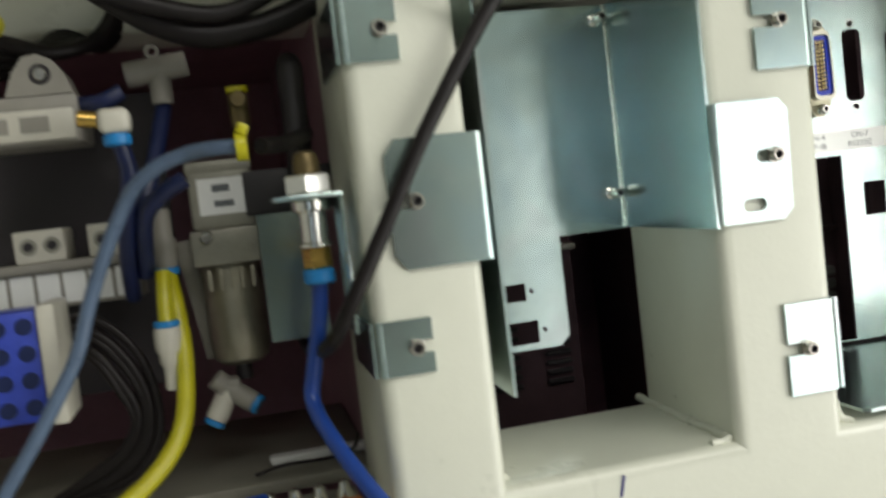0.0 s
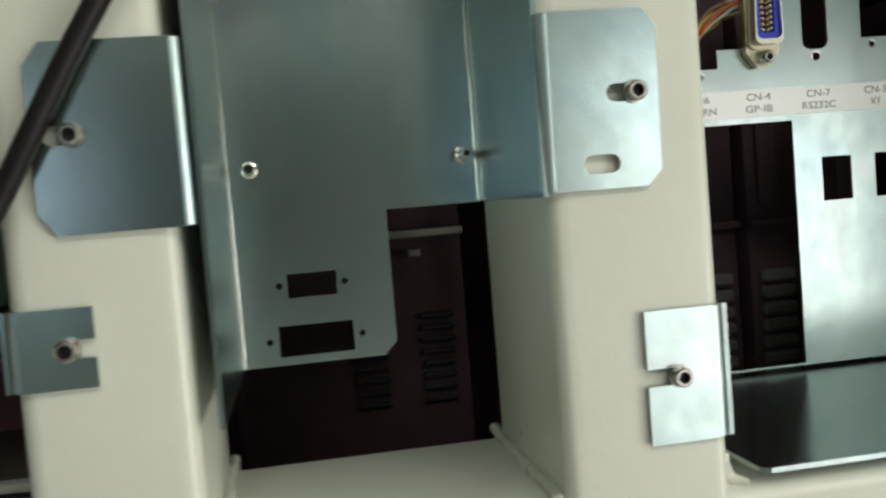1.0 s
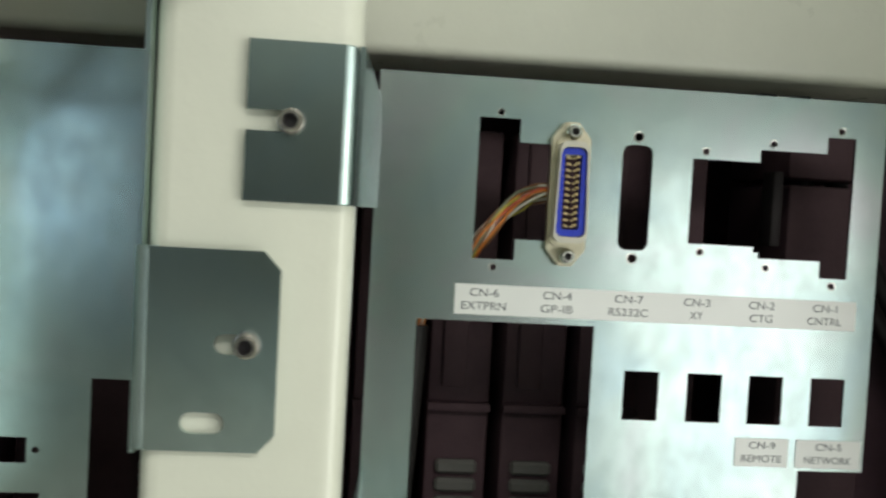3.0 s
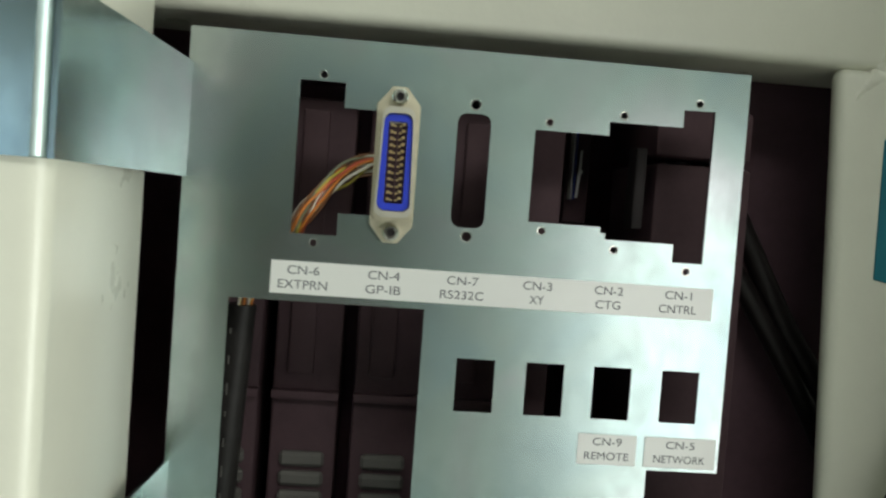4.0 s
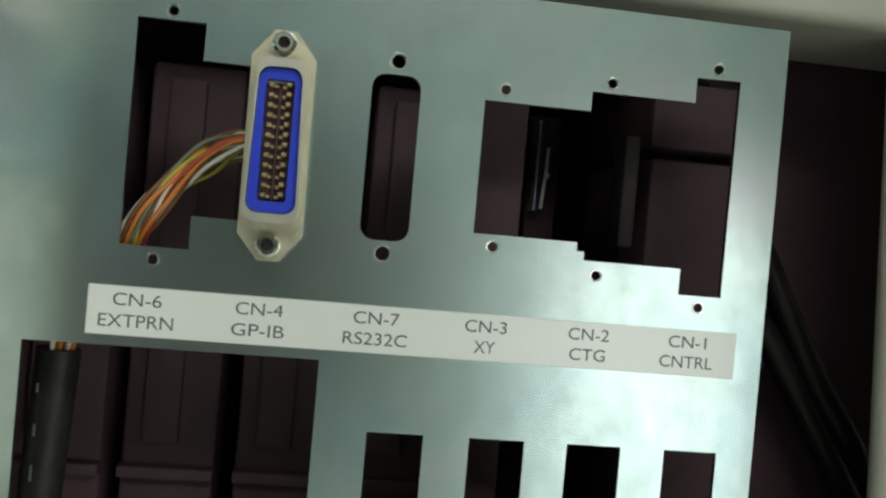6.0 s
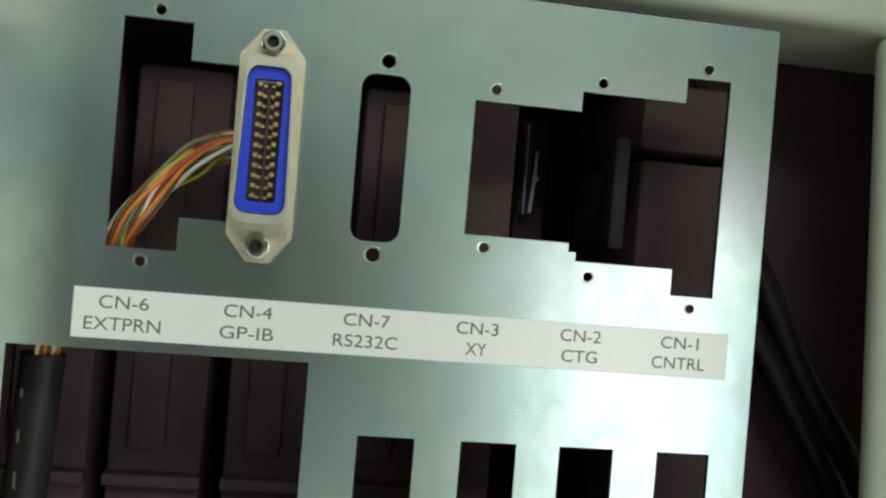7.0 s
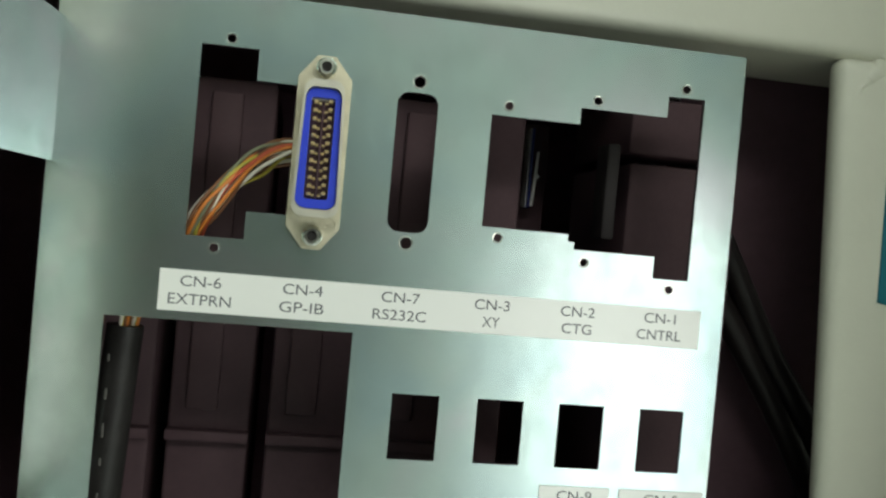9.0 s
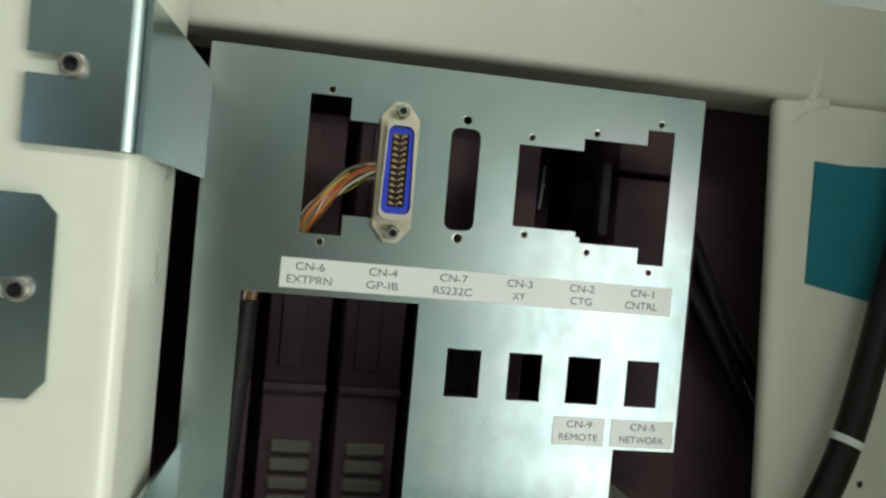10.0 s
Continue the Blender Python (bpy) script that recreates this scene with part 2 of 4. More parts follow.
def rounded(x0, x1, z0, z1, r, n=4):
    out = []
    for cx, cz, a0 in ((x1 - r, z0 + r, -90), (x1 - r, z1 - r, 0), (x0 + r, z1 - r, 90), (x0 + r, z0 + r, 180)):
        out += [(cx + r * math.cos(radians(a0 + 90 * i / n)), cz + r * math.sin(radians(a0 + 90 * i / n))) for i in range(n + 1)]
    return out


def sheet(outline, holes, thick, place, chamfer=0.0002):
    """A flat sheet with holes cut through it. place(u, v, d) gives the point in the world; d runs from 0 at the face to thick."""
    bm = bmesh.new()
    loops = []
    for loop in [outline] + list(holes):
        vs = [bm.verts.new((u, v, 0)) for u, v in loop]
        es = [bm.edges.new((vs[i], vs[(i + 1) % len(vs)])) for i in range(len(vs))]
        loops.append((vs, es))
    bmesh.ops.triangle_fill(bm, use_beauty=True, use_dissolve=False, edges=[e for _, es in loops for e in es], normal=(0, 0, 1))
    faces = bm.faces[:]
    back = {v: bm.verts.new((v.co.x, v.co.y, thick)) for v in bm.verts[:]}
    for f in faces:
        bm.faces.new([back[v] for v in reversed(f.verts)])
    for vs, _ in loops:
        for i in range(len(vs)):
            a, b = vs[i], vs[(i + 1) % len(vs)]
            bm.faces.new((a, b, back[b], back[a]))
    for v in bm.verts:
        v.co = Vector(place(v.co.x, v.co.y, v.co.z))
    return bm


def facing(y):
    return lambda u, v, d: (u, y + d, v)


def text(body, x, z, w, h, y, material, parent):
    """Printed writing, centred at x, z on a face that looks along -y."""
    cu = bpy.data.curves.new("writing", "FONT")
    cu.body = body
    cu.size = 1
    ob = bpy.data.objects.new("writing", cu)
    scene.collection.objects.link(ob)
    dg = bpy.context.evaluated_depsgraph_get()
    me = bpy.data.meshes.new_from_object(ob.evaluated_get(dg))
    bpy.data.objects.remove(ob)
    bm = bmesh.new()
    bm.from_mesh(me)
    xs, ys = [v.co.x for v in bm.verts], [v.co.y for v in bm.verts]
    cx, cy = (min(xs) + max(xs)) / 2, (min(ys) + max(ys)) / 2
    sx, sy = w / (max(xs) - min(xs)), h / (max(ys) - min(ys))
    for v in bm.verts:
        v.co = Vector((x + (v.co.x - cx) * sx, y, z + (v.co.y - cy) * sy))
    return part("lettering", bm, material, parent, "", False)


FRONT = Matrix.Rotation(radians(90), 4, "X")  # turns +z to -y


def screw(name, x, z, y, r=0.0029, label="steel socket-head screw with washer in a bracket", washer=True):
    """Socket-head cap screw that points out along -y from the face at y."""
    t = thing(name, label, "screw", (x, y, z), "bracket screws")
    m = Matrix.Translation((x, y, z)) @ FRONT
    h = 0.0042
    bm = lathe([(r, 0.0008), (r, h - 0.0005), (r - 0.0005, h), (r * 0.62, h)], m, 20)
    part("screw_head", bm, STEEL, t)
    hexes = bmesh.new()
    top = [hexes.verts.new((r * 0.62 * math.cos(2 * math.pi * i / 20), r * 0.62 * math.sin(2 * math.pi * i / 20), h)) for i in range(20)]
    low = [hexes.verts.new((v.co.x * 0.92, v.co.y * 0.92, h - 0.0024)) for v in top]
    for i in range(20):
        j = (i + 1) % 20
        hexes.faces.new((top[i], low[i], low[j], top[j]))
    hexes.faces.new(low)
    part("hex_socket", moved(hexes, m), BLACK, t, "dark hexagon recess")
    if washer:
        part("washer", lathe([(r * 0.9, 0.0), (r * 1.15, 0.0), (r * 1.18, 0.0003), (r * 1.15, 0.0008), (r * 0.9, 0.0009)], m, 24), STEEL, t)
    return t


# ---- room and machine shell ----
whole("floor", box(-3.2, 3.6, -3.6, 2.2, -0.1, 0), FLOOR, "pale grey workshop floor", "floor", kind="structure", smooth=False)
whole("ceiling", box(-3.2, 3.6, -3.6, 2.2, 2.75, 2.85), ROOM, "white ceiling", "ceiling", kind="structure", smooth=False)
whole("wall_south", box(-3.2, 3.6, -3.7, -3.6, 0, 2.75), SOUTH, "grey-green workshop wall", "wall", kind="structure", smooth=False)
whole("wall_north", box(-3.2, 3.6, 2.2, 2.3, 0, 2.75), ROOM, "pale workshop wall", "wall", kind="structure", smooth=False)
whole("wall_west", box(-3.3, -3.2, -3.6, 2.2, 0, 2.75), ROOM, "pale workshop wall", "wall", kind="structure", smooth=False)
whole("wall_east", box(3.6, 3.7, -3.6, 2.2, 0, 2.75), ROOM, "pale workshop wall", "wall", kind="structure", smooth=False)

# unseen screens, added behind the camera to darken what the zinc reflects
for px0, px1, ph in ((-0.62, 0.04, 1.42), (-1.60, -0.86, 1.55)):
    screen = whole("reflection_screen", box(px0, px1, -1.72, -1.68, 0.80, ph, 0.01), SCREEN_DARK, "unseen dark screen on thin legs, added to darken reflections", "partition", kind="structure")
    for lx in (px0 + 0.05, px1 - 0.05):
        part("leg", box(lx - 0.015, lx + 0.015, -1.715, -1.685, 0.0, 0.7995, 0.003), SCREEN_DARK, screen)

# unseen board, added only to dim the reflection in the sheet metal
whole("reflection_board", box(-0.05, 0.45, -3.595, -3.55, 0.70, 1.35, 0.006), DARK_BOARD, "unseen dark board added to darken reflections in the panel", "board", kind="structure")

# welded front frame: grid of solid fields round the openings, extruded and rounded
FX = [-0.67, -0.62, -0.307, -0.261, -0.158, -0.1068, 0.0805, 0.34]
FZ = [0.0, 0.90, 1.011, 1.272]
FY = [-0.115, -0.022]
OPEN = {(1, 1), (1, 2), (3, 2), (5, 2), (6, 2)}


def frame_mesh():
    bm = bmesh.new()
    vs = {}

    def vert(*key):
        if key not in vs:
            vs[key] = bm.verts.new((FX[key[0]], FY[key[1]], FZ[key[2]]))
        return vs[key]

    solid = {(i, 0, k) for i in range(len(FX) - 1) for k in range(len(FZ) - 1) if (i, k) not in OPEN}
    corner = ((0, 0), (1, 0), (1, 1), (0, 1))
    for c in solid:
        for axis in range(3):
            for side in (0, 1):
                n = list(c)
                n[axis] += 2 * side - 1
                if tuple(n) in solid:
                    continue
                ring = []
                for p, q in corner:
                    key = list(c)
                    key[axis] += side
                    key[(axis + 1) % 3] += p
                    key[(axis + 2) % 3] += q
                    ring.append(vert(*key))
                bm.faces.new(ring if side else ring[::-1])
    bmesh.ops.recalc_face_normals(bm, faces=bm.faces)
    sharp = [e for e in bm.edges if len(e.link_faces) == 2 and e.calc_face_angle_signed(0) > 1.0]
    bmesh.ops.bevel(bm, geom=sharp, offset=0.006, segments=4, affect="EDGES", profile=0.5)
    return bm


machine_frame = whole("machine_frame", frame_mesh(), PAINT, "cream-painted welded steel machine frame with rounded openings", "machine frame", kind="structure")


def weld(points, r, name="weld_bead"):
    bm = sweep(points, r, 12, 14)
    for v in bm.verts:
        v.co += 0.0011 * noise.noise_vector(v.co * 170) + 0.0003 * noise.noise_vector(v.co * 600)
    return part(name, bm, PAINT, machine_frame)


weld([(-0.159, -0.105, 1.012), (-0.159, -0.06, 1.0115), (-0.159, -0.016, 1.012)], 0.0020)
weld([(-0.260, -0.105, 1.012), (-0.260, -0.06, 1.0115), (-0.260, -0.016, 1.012)], 0.0020)
weld([(-0.159, -0.108, 1.013), (-0.163, -0.109, 1.0115), (-0.168, -0.109, 1.0115)], 0.0016)
weld([(-0.107, -0.109, 1.02), (-0.106, -0.11, 1.013), (-0.101, -0.111, 1.011)], 0.0017)
def post_mesh():
    """The side post, a tube that leans a little outwards at its foot."""
    bm = box(0.1488, 0.34, 0.02, 0.030, 0.0, 1.2290, 0.0045, 4)
    return moved(bm, Matrix(((1, 0, -0.048, 0.048 * 1.12), (0, 1, 0, 0), (0, 0, 1, 0), (0, 0, 0, 1))))


part("top_rail", box(-0.66, 0.34, 0.0206, 0.074, 1.2285, 1.2746, 0.0045, 5), PAINT, machine_frame)
part("side_post", post_mesh(), PAINT, machine_frame)
weld([(0.1505, 0.0275, 1.209), (0.1515, 0.0248, 1.2155), (0.1545, 0.0238, 1.2215), (0.160, 0.0237, 1.2258), (0.169, 0.0242, 1.2280)], 0.0042)
weld([(0.1610, 0.0236, 1.2290), (0.1635, 0.0232, 1.2350), (0.1645, 0.0233, 1.2430), (0.1650, 0.0240, 1.250)], 0.0034)
# unseen flank, added to block light from the right post and rail end
part("side_wall", box(0.225, 0.235, -0.25, 0.0195, 0.0, 1.48, 0.002), PAINT, machine_frame)
# unseen plate above the openings, added to keep ceiling light out of them
part("shade_hood", box(-0.66, -0.112, -0.112, 0.0208, 1.2722, 1.2800, 0.002), PAINT, machine_frame)
# unseen panel, added to cut off light from the right
part("side_shade", box(0.2355, 0.80, -0.130, -0.1160, 0.0, 1.48, 0.003), PAINT, machine_frame)
# pen mark and drilled hole in the lower face
whole("pen_mark", moved(box(-0.0006, 0.0006, -0.1154, -0.1151, -0.0045, 0.0045), Matrix.Translation((-0.213, 0, 1.003)) @ Matrix.Rotation(radians(14), 4, "Y")), PEN, "short blue pen stroke on the painted frame", "pen mark", smooth=False)
whole("plug_hole", cyl(0.0017, 0, 0.0003, Matrix.Translation((-0.210, -0.115, 0.992)) @ FRONT, 14, 0.0001), BLACK, "small dark drilled hole in the frame", "hole")
whole("drilled_hole", cyl(0.0016, 0, 0.0003, Matrix.Translation((0.202, 0.02, 1.057)) @ FRONT, 14, 0.0001), BLACK, "small dark drilled hole in the post", "hole")

# dark cabinet behind the frame
shell = thing("cabinet_shell", "dark inside of the machine cabinet", "cabinet", (-0.2, 0.2, 0.0), kind="structure")
part("back_wall", box(-0.67, 0.34, 0.46, 0.47, 0, 1.258), SHELL_IN, shell, smooth=False)
part("side_wall", box(-0.67, -0.66, -0.012, 0.46, 0, 1.258), SHELL_IN, shell, smooth=False)
part("side_wall", box(0.33, 0.34, 0.076, 0.46, 0, 1.258), SHELL_IN, shell, smooth=False)
part("top_cover", box(-0.67, 0.34, 0.0745, 0.46, 1.258, 1.268), SHELL_IN, shell, smooth=False)
part("bottom", box(-0.67, 0.34, -0.012, 0.46, 0.86, 0.87), SHELL_IN, shell, smooth=False)
part("partition", box(-0.302, -0.292, -0.012, 0.46, 0.871, 1.257), SHELL_IN, shell, smooth=False)

# ---- connector panel ----
PX0, PX1 = -0.1005, 0.0998
holes = [
    [(-0.062, 1.150), (-0.046, 1.150), (-0.046, 1.158), (-0.0225, 1.158), (-0.0225, 1.195), (-0.0462, 1.195), (-0.0462, 1.2038), (-0.062, 1.2038)],
    rounded(-0.006, 0.006, 1.1562, 1.1968, 0.0034),
    [(0.022, 1.160), (0.0485, 1.160), (0.0485, 1.1578), (0.0505, 1.1578), (0.0505, 1.1556), (0.076, 1.1556), (0.076, 1.149), (0.0874, 1.149), (0.0876, 1.2046), (0.076, 1.2044), (0.076, 1.198), (0.049, 1.198), (0.049, 1.193), (0.022, 1.193)],
    rect(-0.082, -0.013, 1.0195, 1.126),
]
holes += [rect(x, x + 0.014, 1.0900, 1.1092) for x in (0.0, 0.0255, 0.0505, 0.076)]
RIMS = ((-0.054, 1.206, 0.0012), (-0.054, 1.147, 0.0012), (0, 1.200, 0.0017), (0, 1.153, 0.0017), (0.027, 1.196, 0.0012), (0.027, 1.157, 0.0012), (0.054, 1.2005, 0.0012), (0.054, 1.152, 0.0012), (0.0815, 1.207, 0.0012), (0.0815, 1.146, 0.0012))
holes += [circle(hx, hz, hr) for hx, hz, hr in RIMS]
panel = thing("connector_panel", "zinc-plated sheet-metal connector panel with cut-outs", "connector panel", (0, 0, 1.016))
outline = [(PX0, 1.0185), (0.073, 1.0185), (0.073, 1.072), (PX1, 1.072), (PX1, 1.219), (PX0, 1.219)]
part("face_plate", sheet(outline, holes, 0.0015, facing(0.0)), ZINC, panel, smooth=False)
part("shelf", sheet([(-0.0995, 0.0012), (-0.0995, -0.117), (-0.0965, -0.119), (0.0985, -0.119), (0.0985, 0.0012)], [], 0.0016, lambda u, v, d: (u, v, 1.0152 + d)), ZINC_EAR, panel, smooth=False)


def arm_u(z0, z1, xb, yb, xf, yf):
    """Upright sheet from (xb, yb) to (xf, yf)."""
    dx, dy = xf - xb, yf - yb
    n = math.hypot(dx, dy)
    nx, ny = -dy / n, dx / n
    return sheet(rect(0, 1, z0, z1), [], 0.0015, lambda u, v, d: (xb + dx * u + nx * d, yb + dy * u + ny * d, v))


def fold(x, y, z0, z1, r=0.0022):
    return moved(cyl(r, z0, z1, None, 14, 0.0003), Matrix.Translation((x, y, 0)))


def u_notch(x0, x1, z0, z1, zs, depth, r, from_left=True):
    """Rectangle with a round-ended notch cut in from one side."""
    arc = [-90 + 180 * i / 6 for i in range(7)]
    if from_left:
        tip = [(x0 + depth + r * math.cos(radians(a)), zs - r * math.sin(radians(a))) for a in arc]
        return [(x0, z0), (x1, z0), (x1, z1), (x0, z1), (x0, zs + r)] + tip + [(x0, zs - r)]
    tip = [(x1 - depth - r * math.cos(radians(a)), zs + r * math.sin(radians(a))) for a in arc]
    return [(x0, z0), (x1, z0), (x1, zs - r)] + tip + [(x1, zs + r), (x1, z1), (x0, z1)]


YE = -0.1172
for z0, z1, zs, x0 in ((1.167, 1.2068, 1.187, -0.1345), (1.0275, 1.0673, 1.0475, -0.1325)):
    arm = part("arm", arm_u(z0, z1, -0.1005, 0.0012, -0.1075, -0.1155), ZINC, panel, smooth=False)
    ear = part("ear", sheet(u_notch(x0, -0.1108, z0, z1, zs, 0.0095, 0.0026), [], 0.0015, facing(YE)), ZINC_EAR, panel, smooth=False)
    # nickel instead of zinc, to put the lit glint along the fold
    part("seam_glint", fold(-0.0999, -0.0008, z0, z1, 0.0008), NICKEL, panel, "edge of the folded sheet, its glint put in as brighter metal")
    part("bend", fold(-0.1110, YE + 0.0034, z0, z1, 0.0034), ZINC_BEND, panel)
screw("screw", -0.1235, 1.187, YE)
screw("screw", -0.1230, 1.0475, YE)

for hx, hz, hr in RIMS:
    part("hole_rim", lathe([(hr, -0.0004), (hr + 0.0001, 0.0002), (hr + 0.0004, 0.00022), (hr + 0.0005, 0.0)], Matrix.Translation((hx, 0, hz)) @ FRONT, 16), NICKEL, panel)

# adhesive label strips with printed names
strip = whole("label_strip", box(-0.068, 0.0925, -0.0004, -0.0001, 1.1285, 1.1402, 0.0001, 1), LABEL, "long white adhesive label strip with printed port names", "label", smooth=False)
for x, a, b, wa, wb in ((-0.0566, "CN-6", "EXTPRN", 0.0112, 0.0172), (-0.0282, "CN-4", "GP-IB", 0.0112, 0.0125), (0.0, "CN-7", "RS232C", 0.0112, 0.0156), (0.0272, "CN-3", "XY", 0.0105, 0.0052), (0.0535, "CN-2", "CTG", 0.0105, 0.0092), (0.0795, "CN-1", "CNTRL", 0.0100, 0.0140)):
    text(a, x, 1.1371, wa, 0.0030, -0.00045, INK, strip)
    text(b, x, 1.1320, wb, 0.0030, -0.00045, INK, strip)
for x0, x1, a, b, wb in ((0.0465, 0.0685, "CN-9", "REMOTE", 0.0165), (0.0715, 0.0985, "CN-5", "NETWORK", 0.0195)):
    lab = whole("label", box(x0, x1, -0.0004, -0.0001, 1.0732, 1.0845, 0.0001, 1), LABEL, "small white adhesive label with a printed port name", "label", smooth=False)
    text(a, (x0 + x1) / 2, 1.0818, 0.0108, 0.0028, -0.00045, INK, lab)
    text(b, (x0 + x1) / 2, 1.0765, wb, 0.0028, -0.00045, INK, lab)

# ---- ribbon connector ----
GX, GZ = -0.0272, 1.1762
conn = thing("ribbon_connector", "24-pin ribbon connector with blue insulator and plated flange", "connector", (GX, -0.004, GZ - 0.027))
flange = [(GX - 0.0075, GZ - 0.021), (GX - 0.0025, GZ - 0.0272), (GX + 0.0025, GZ - 0.0272), (GX + 0.0075, GZ - 0.021), (GX + 0.0075, GZ + 0.021), (GX + 0.0025, GZ + 0.0272), (GX - 0.0025, GZ + 0.0272), (GX - 0.0075, GZ + 0.021)]
part("flange", sheet(flange, [], 0.0040, facing(-0.0045)), SHELL, conn)


def dshape(s):
    """Outline of the shell, a little wider at its foot."""
    out = rounded(-0.0056 * s, 0.0056 * s, -0.0177 * s, 0.0177 * s, 0.0030 * s, 6)
    return [(GX + u * (1 - 5 * v), GZ + 0.0007 + v) for u, v in out]


part("shell", sheet(dshape(1.07), [dshape(0.95)], 0.0075, facing(-0.0112)), mat("plated_shell", (0.62, 0.60, 0.51), 0.40, 1.0, 0.12, 200), conn, "bright plated shell")
part("shell_foot", sheet(dshape(1.16), [], 0.0022, facing(-0.0064)), SHELL, conn)
part("insulator", sheet(dshape(0.935), [rounded(GX - 0.0033, GX + 0.0033, GZ - 0.0133, GZ + 0.0148, 0.0008)], 0.0060, facing(-0.0096)), BLUE, conn, "blue plastic insulator")
part("slot_floor", box(GX - 0.0032, GX + 0.0032, -0.0070, -0.0065, GZ - 0.0142, GZ + 0.0142), MODULE, conn, "dark slot")
part("tongue", box(GX - 0.0003, GX + 0.0003, -0.0085, -0.005, GZ - 0.0132, GZ + 0.0132, 0.0003), MODULE, conn)
pin_mesh = None
for i in range(12):
    for sx in (-1, 1):
        bm = box(-0.00062, 0.00062, -0.0094, -0.005, -0.00050, 0.00050, 0.0002, 1)
        if pin_mesh is None:
            pin = part("pin", moved(bm, Matrix.Translation((0, 0, 0)) @ Matrix.Translation(BASE[conn.name])), GOLD, conn)
            pin_mesh = pin.data
        else:
            bm.free()
            pin = new("pin", pin_mesh)
            pin.parent = conn
        tip = new("contact_tip", pin_mesh)
        tip.parent = conn
        tip.scale = (0.8, 0.9, 0.75)
        tip.location = Vector((GX + sx * 0.0009, 0, GZ - 0.0122 + i * 0.00232)) - BASE[conn.name]
        pin.location = Vector((GX + sx * 0.0020, 0, GZ - 0.0119 + i * 0.00232 + (0.0004 if sx > 0 else 0))) - BASE[conn.name]
for sz in (-1, 1):
    m = Matrix.Translation((GX, -0.0045, GZ + sz * 0.0233)) @ FRONT
    post = part("jack_post", lathe([(0.0030, 0), (0.0030, 0.0034), (0.0027, 0.0050), (0.0020, 0.0058), (0.0014, 0.0058), (0.0012, 0.003), (0, 0.003)], m, 16), NICKEL, conn, "nickel-plated threaded jack post")
    part("thread_hole", cyl(0.0012, 0.0031, 0.0034, m, 14, 0.0001), BLACK, conn)

# wires from the connector into the cable
bundle = thing("wire_bundle", "bundle of thin coloured wires curving into the cut-out", "wires", (-0.06, 0.02, 1.13))
cols = [WIRE_BR, ORANGE, WIRE_W, WIRE_Y, WIRE_BR, WIRE_W, WIRE_G, WIRE_R, WIRE_BR, WIRE_W, ORANGE, WIRE_G, WIRE_BR, WIRE_Y, WIRE_W, WIRE_W, WIRE_BR, WIRE_R, WIRE_G, ORANGE, WIRE_BR, WIRE_W]
rnd = random.Random(4)
for i, c in enumerate(cols):
    ph = 2 * math.pi * i / len(cols)
    pts = []
    for k, (px, py, pz) in enumerate(((-0.0285, 0.002, 1.177), (-0.036, 0.005, 1.1765), (-0.044, 0.007, 1.173), (-0.051, 0.008, 1.166), (-0.057, 0.009, 1.158), (-0.063, 0.012, 1.149), (-0.073, 0.018, 1.137), (-0.0785, 0.024, 1.125), (-0.0805, 0.027, 1.112))):
        rr = 0.0030 * (0.8 + 0.25 * math.sin(2.1 * i)) * (1.0 if k < 6 else 0.8)
        a = ph + (0.75 if i % 2 else 0.4) * k
        pts.append((px + rr * math.cos(a) * 0.7 + rnd.uniform(-1, 1) * 0.0011, py + rr * math.cos(a), pz + rr * math.sin(a) * 0.9 + rnd.uniform(-1, 1) * 0.0013))
    part("wire", sweep(pts, 0.00055, 7, 5), c, bundle)
cable = whole("sheathed_cable", sweep([(-0.0805, 0.027, 1.1205), (-0.0815, 0.027, 1.10), (-0.083, 0.027, 1.07), (-0.085, 0.029, 1.03), (-0.088, 0.032, 0.97), (-0.09, 0.034, 0.875)], 0.0056, 16, 6), mat("dark_sheath", (0.026, 0.024, 0.023), 0.45, 0, 0.4, 150, 0.2, 500, spec=0.2), "dark grey sheathed cable with worn printing", "cable")
for k in range(9):
    z = 1.112 - k * 0.0105
    part("printing", box(-0.0835 - 0.0003, -0.0835 + 0.0003, 0.0211, 0.0214, z - 0.0022 - 0.001 * (k % 3), z), GREY_BAR, cable)

# ---- galvanised box in the middle opening ----
BX0, BX1, BY = -0.2528, -0.1580, -0.0215
boxp = thing("bracket_box", "zinc-plated sheet-metal bracket box with connector cut-outs", "bracket box", (-0.205, -0.06, 1.047))
bhol = [rect(-0.2345, -0.2160, 1.0722, 1.0812), rect(-0.2392, -0.2112, 1.0502, 1.0618)]
bhol += [circle(x, z, 0.0012) for x, z in ((-0.2375, 1.0770), (-0.2130, 1.0768), (-0.2428, 1.0562), (-0.2080, 1.0565))]
part("back_plate", sheet([(BX0, 1.047), (-0.2000, 1.047), (-0.1950, 1.052), (-0.1950, 1.1025), (BX1, 1.1025), (BX1, 1.217), (BX0, 1.217)], bhol, 0.0015, facing(BY)), ZINC, boxp, smooth=False)


def side_sheet(x0, x1, z0, z1):
    return sheet(rect(BY, -0.1165, z0, z1)[::1], [], 0.0014, lambda u, v, d: (x0 + (x1 - x0) * (u - BY) / (-0.1165 - BY) + d, u, v))


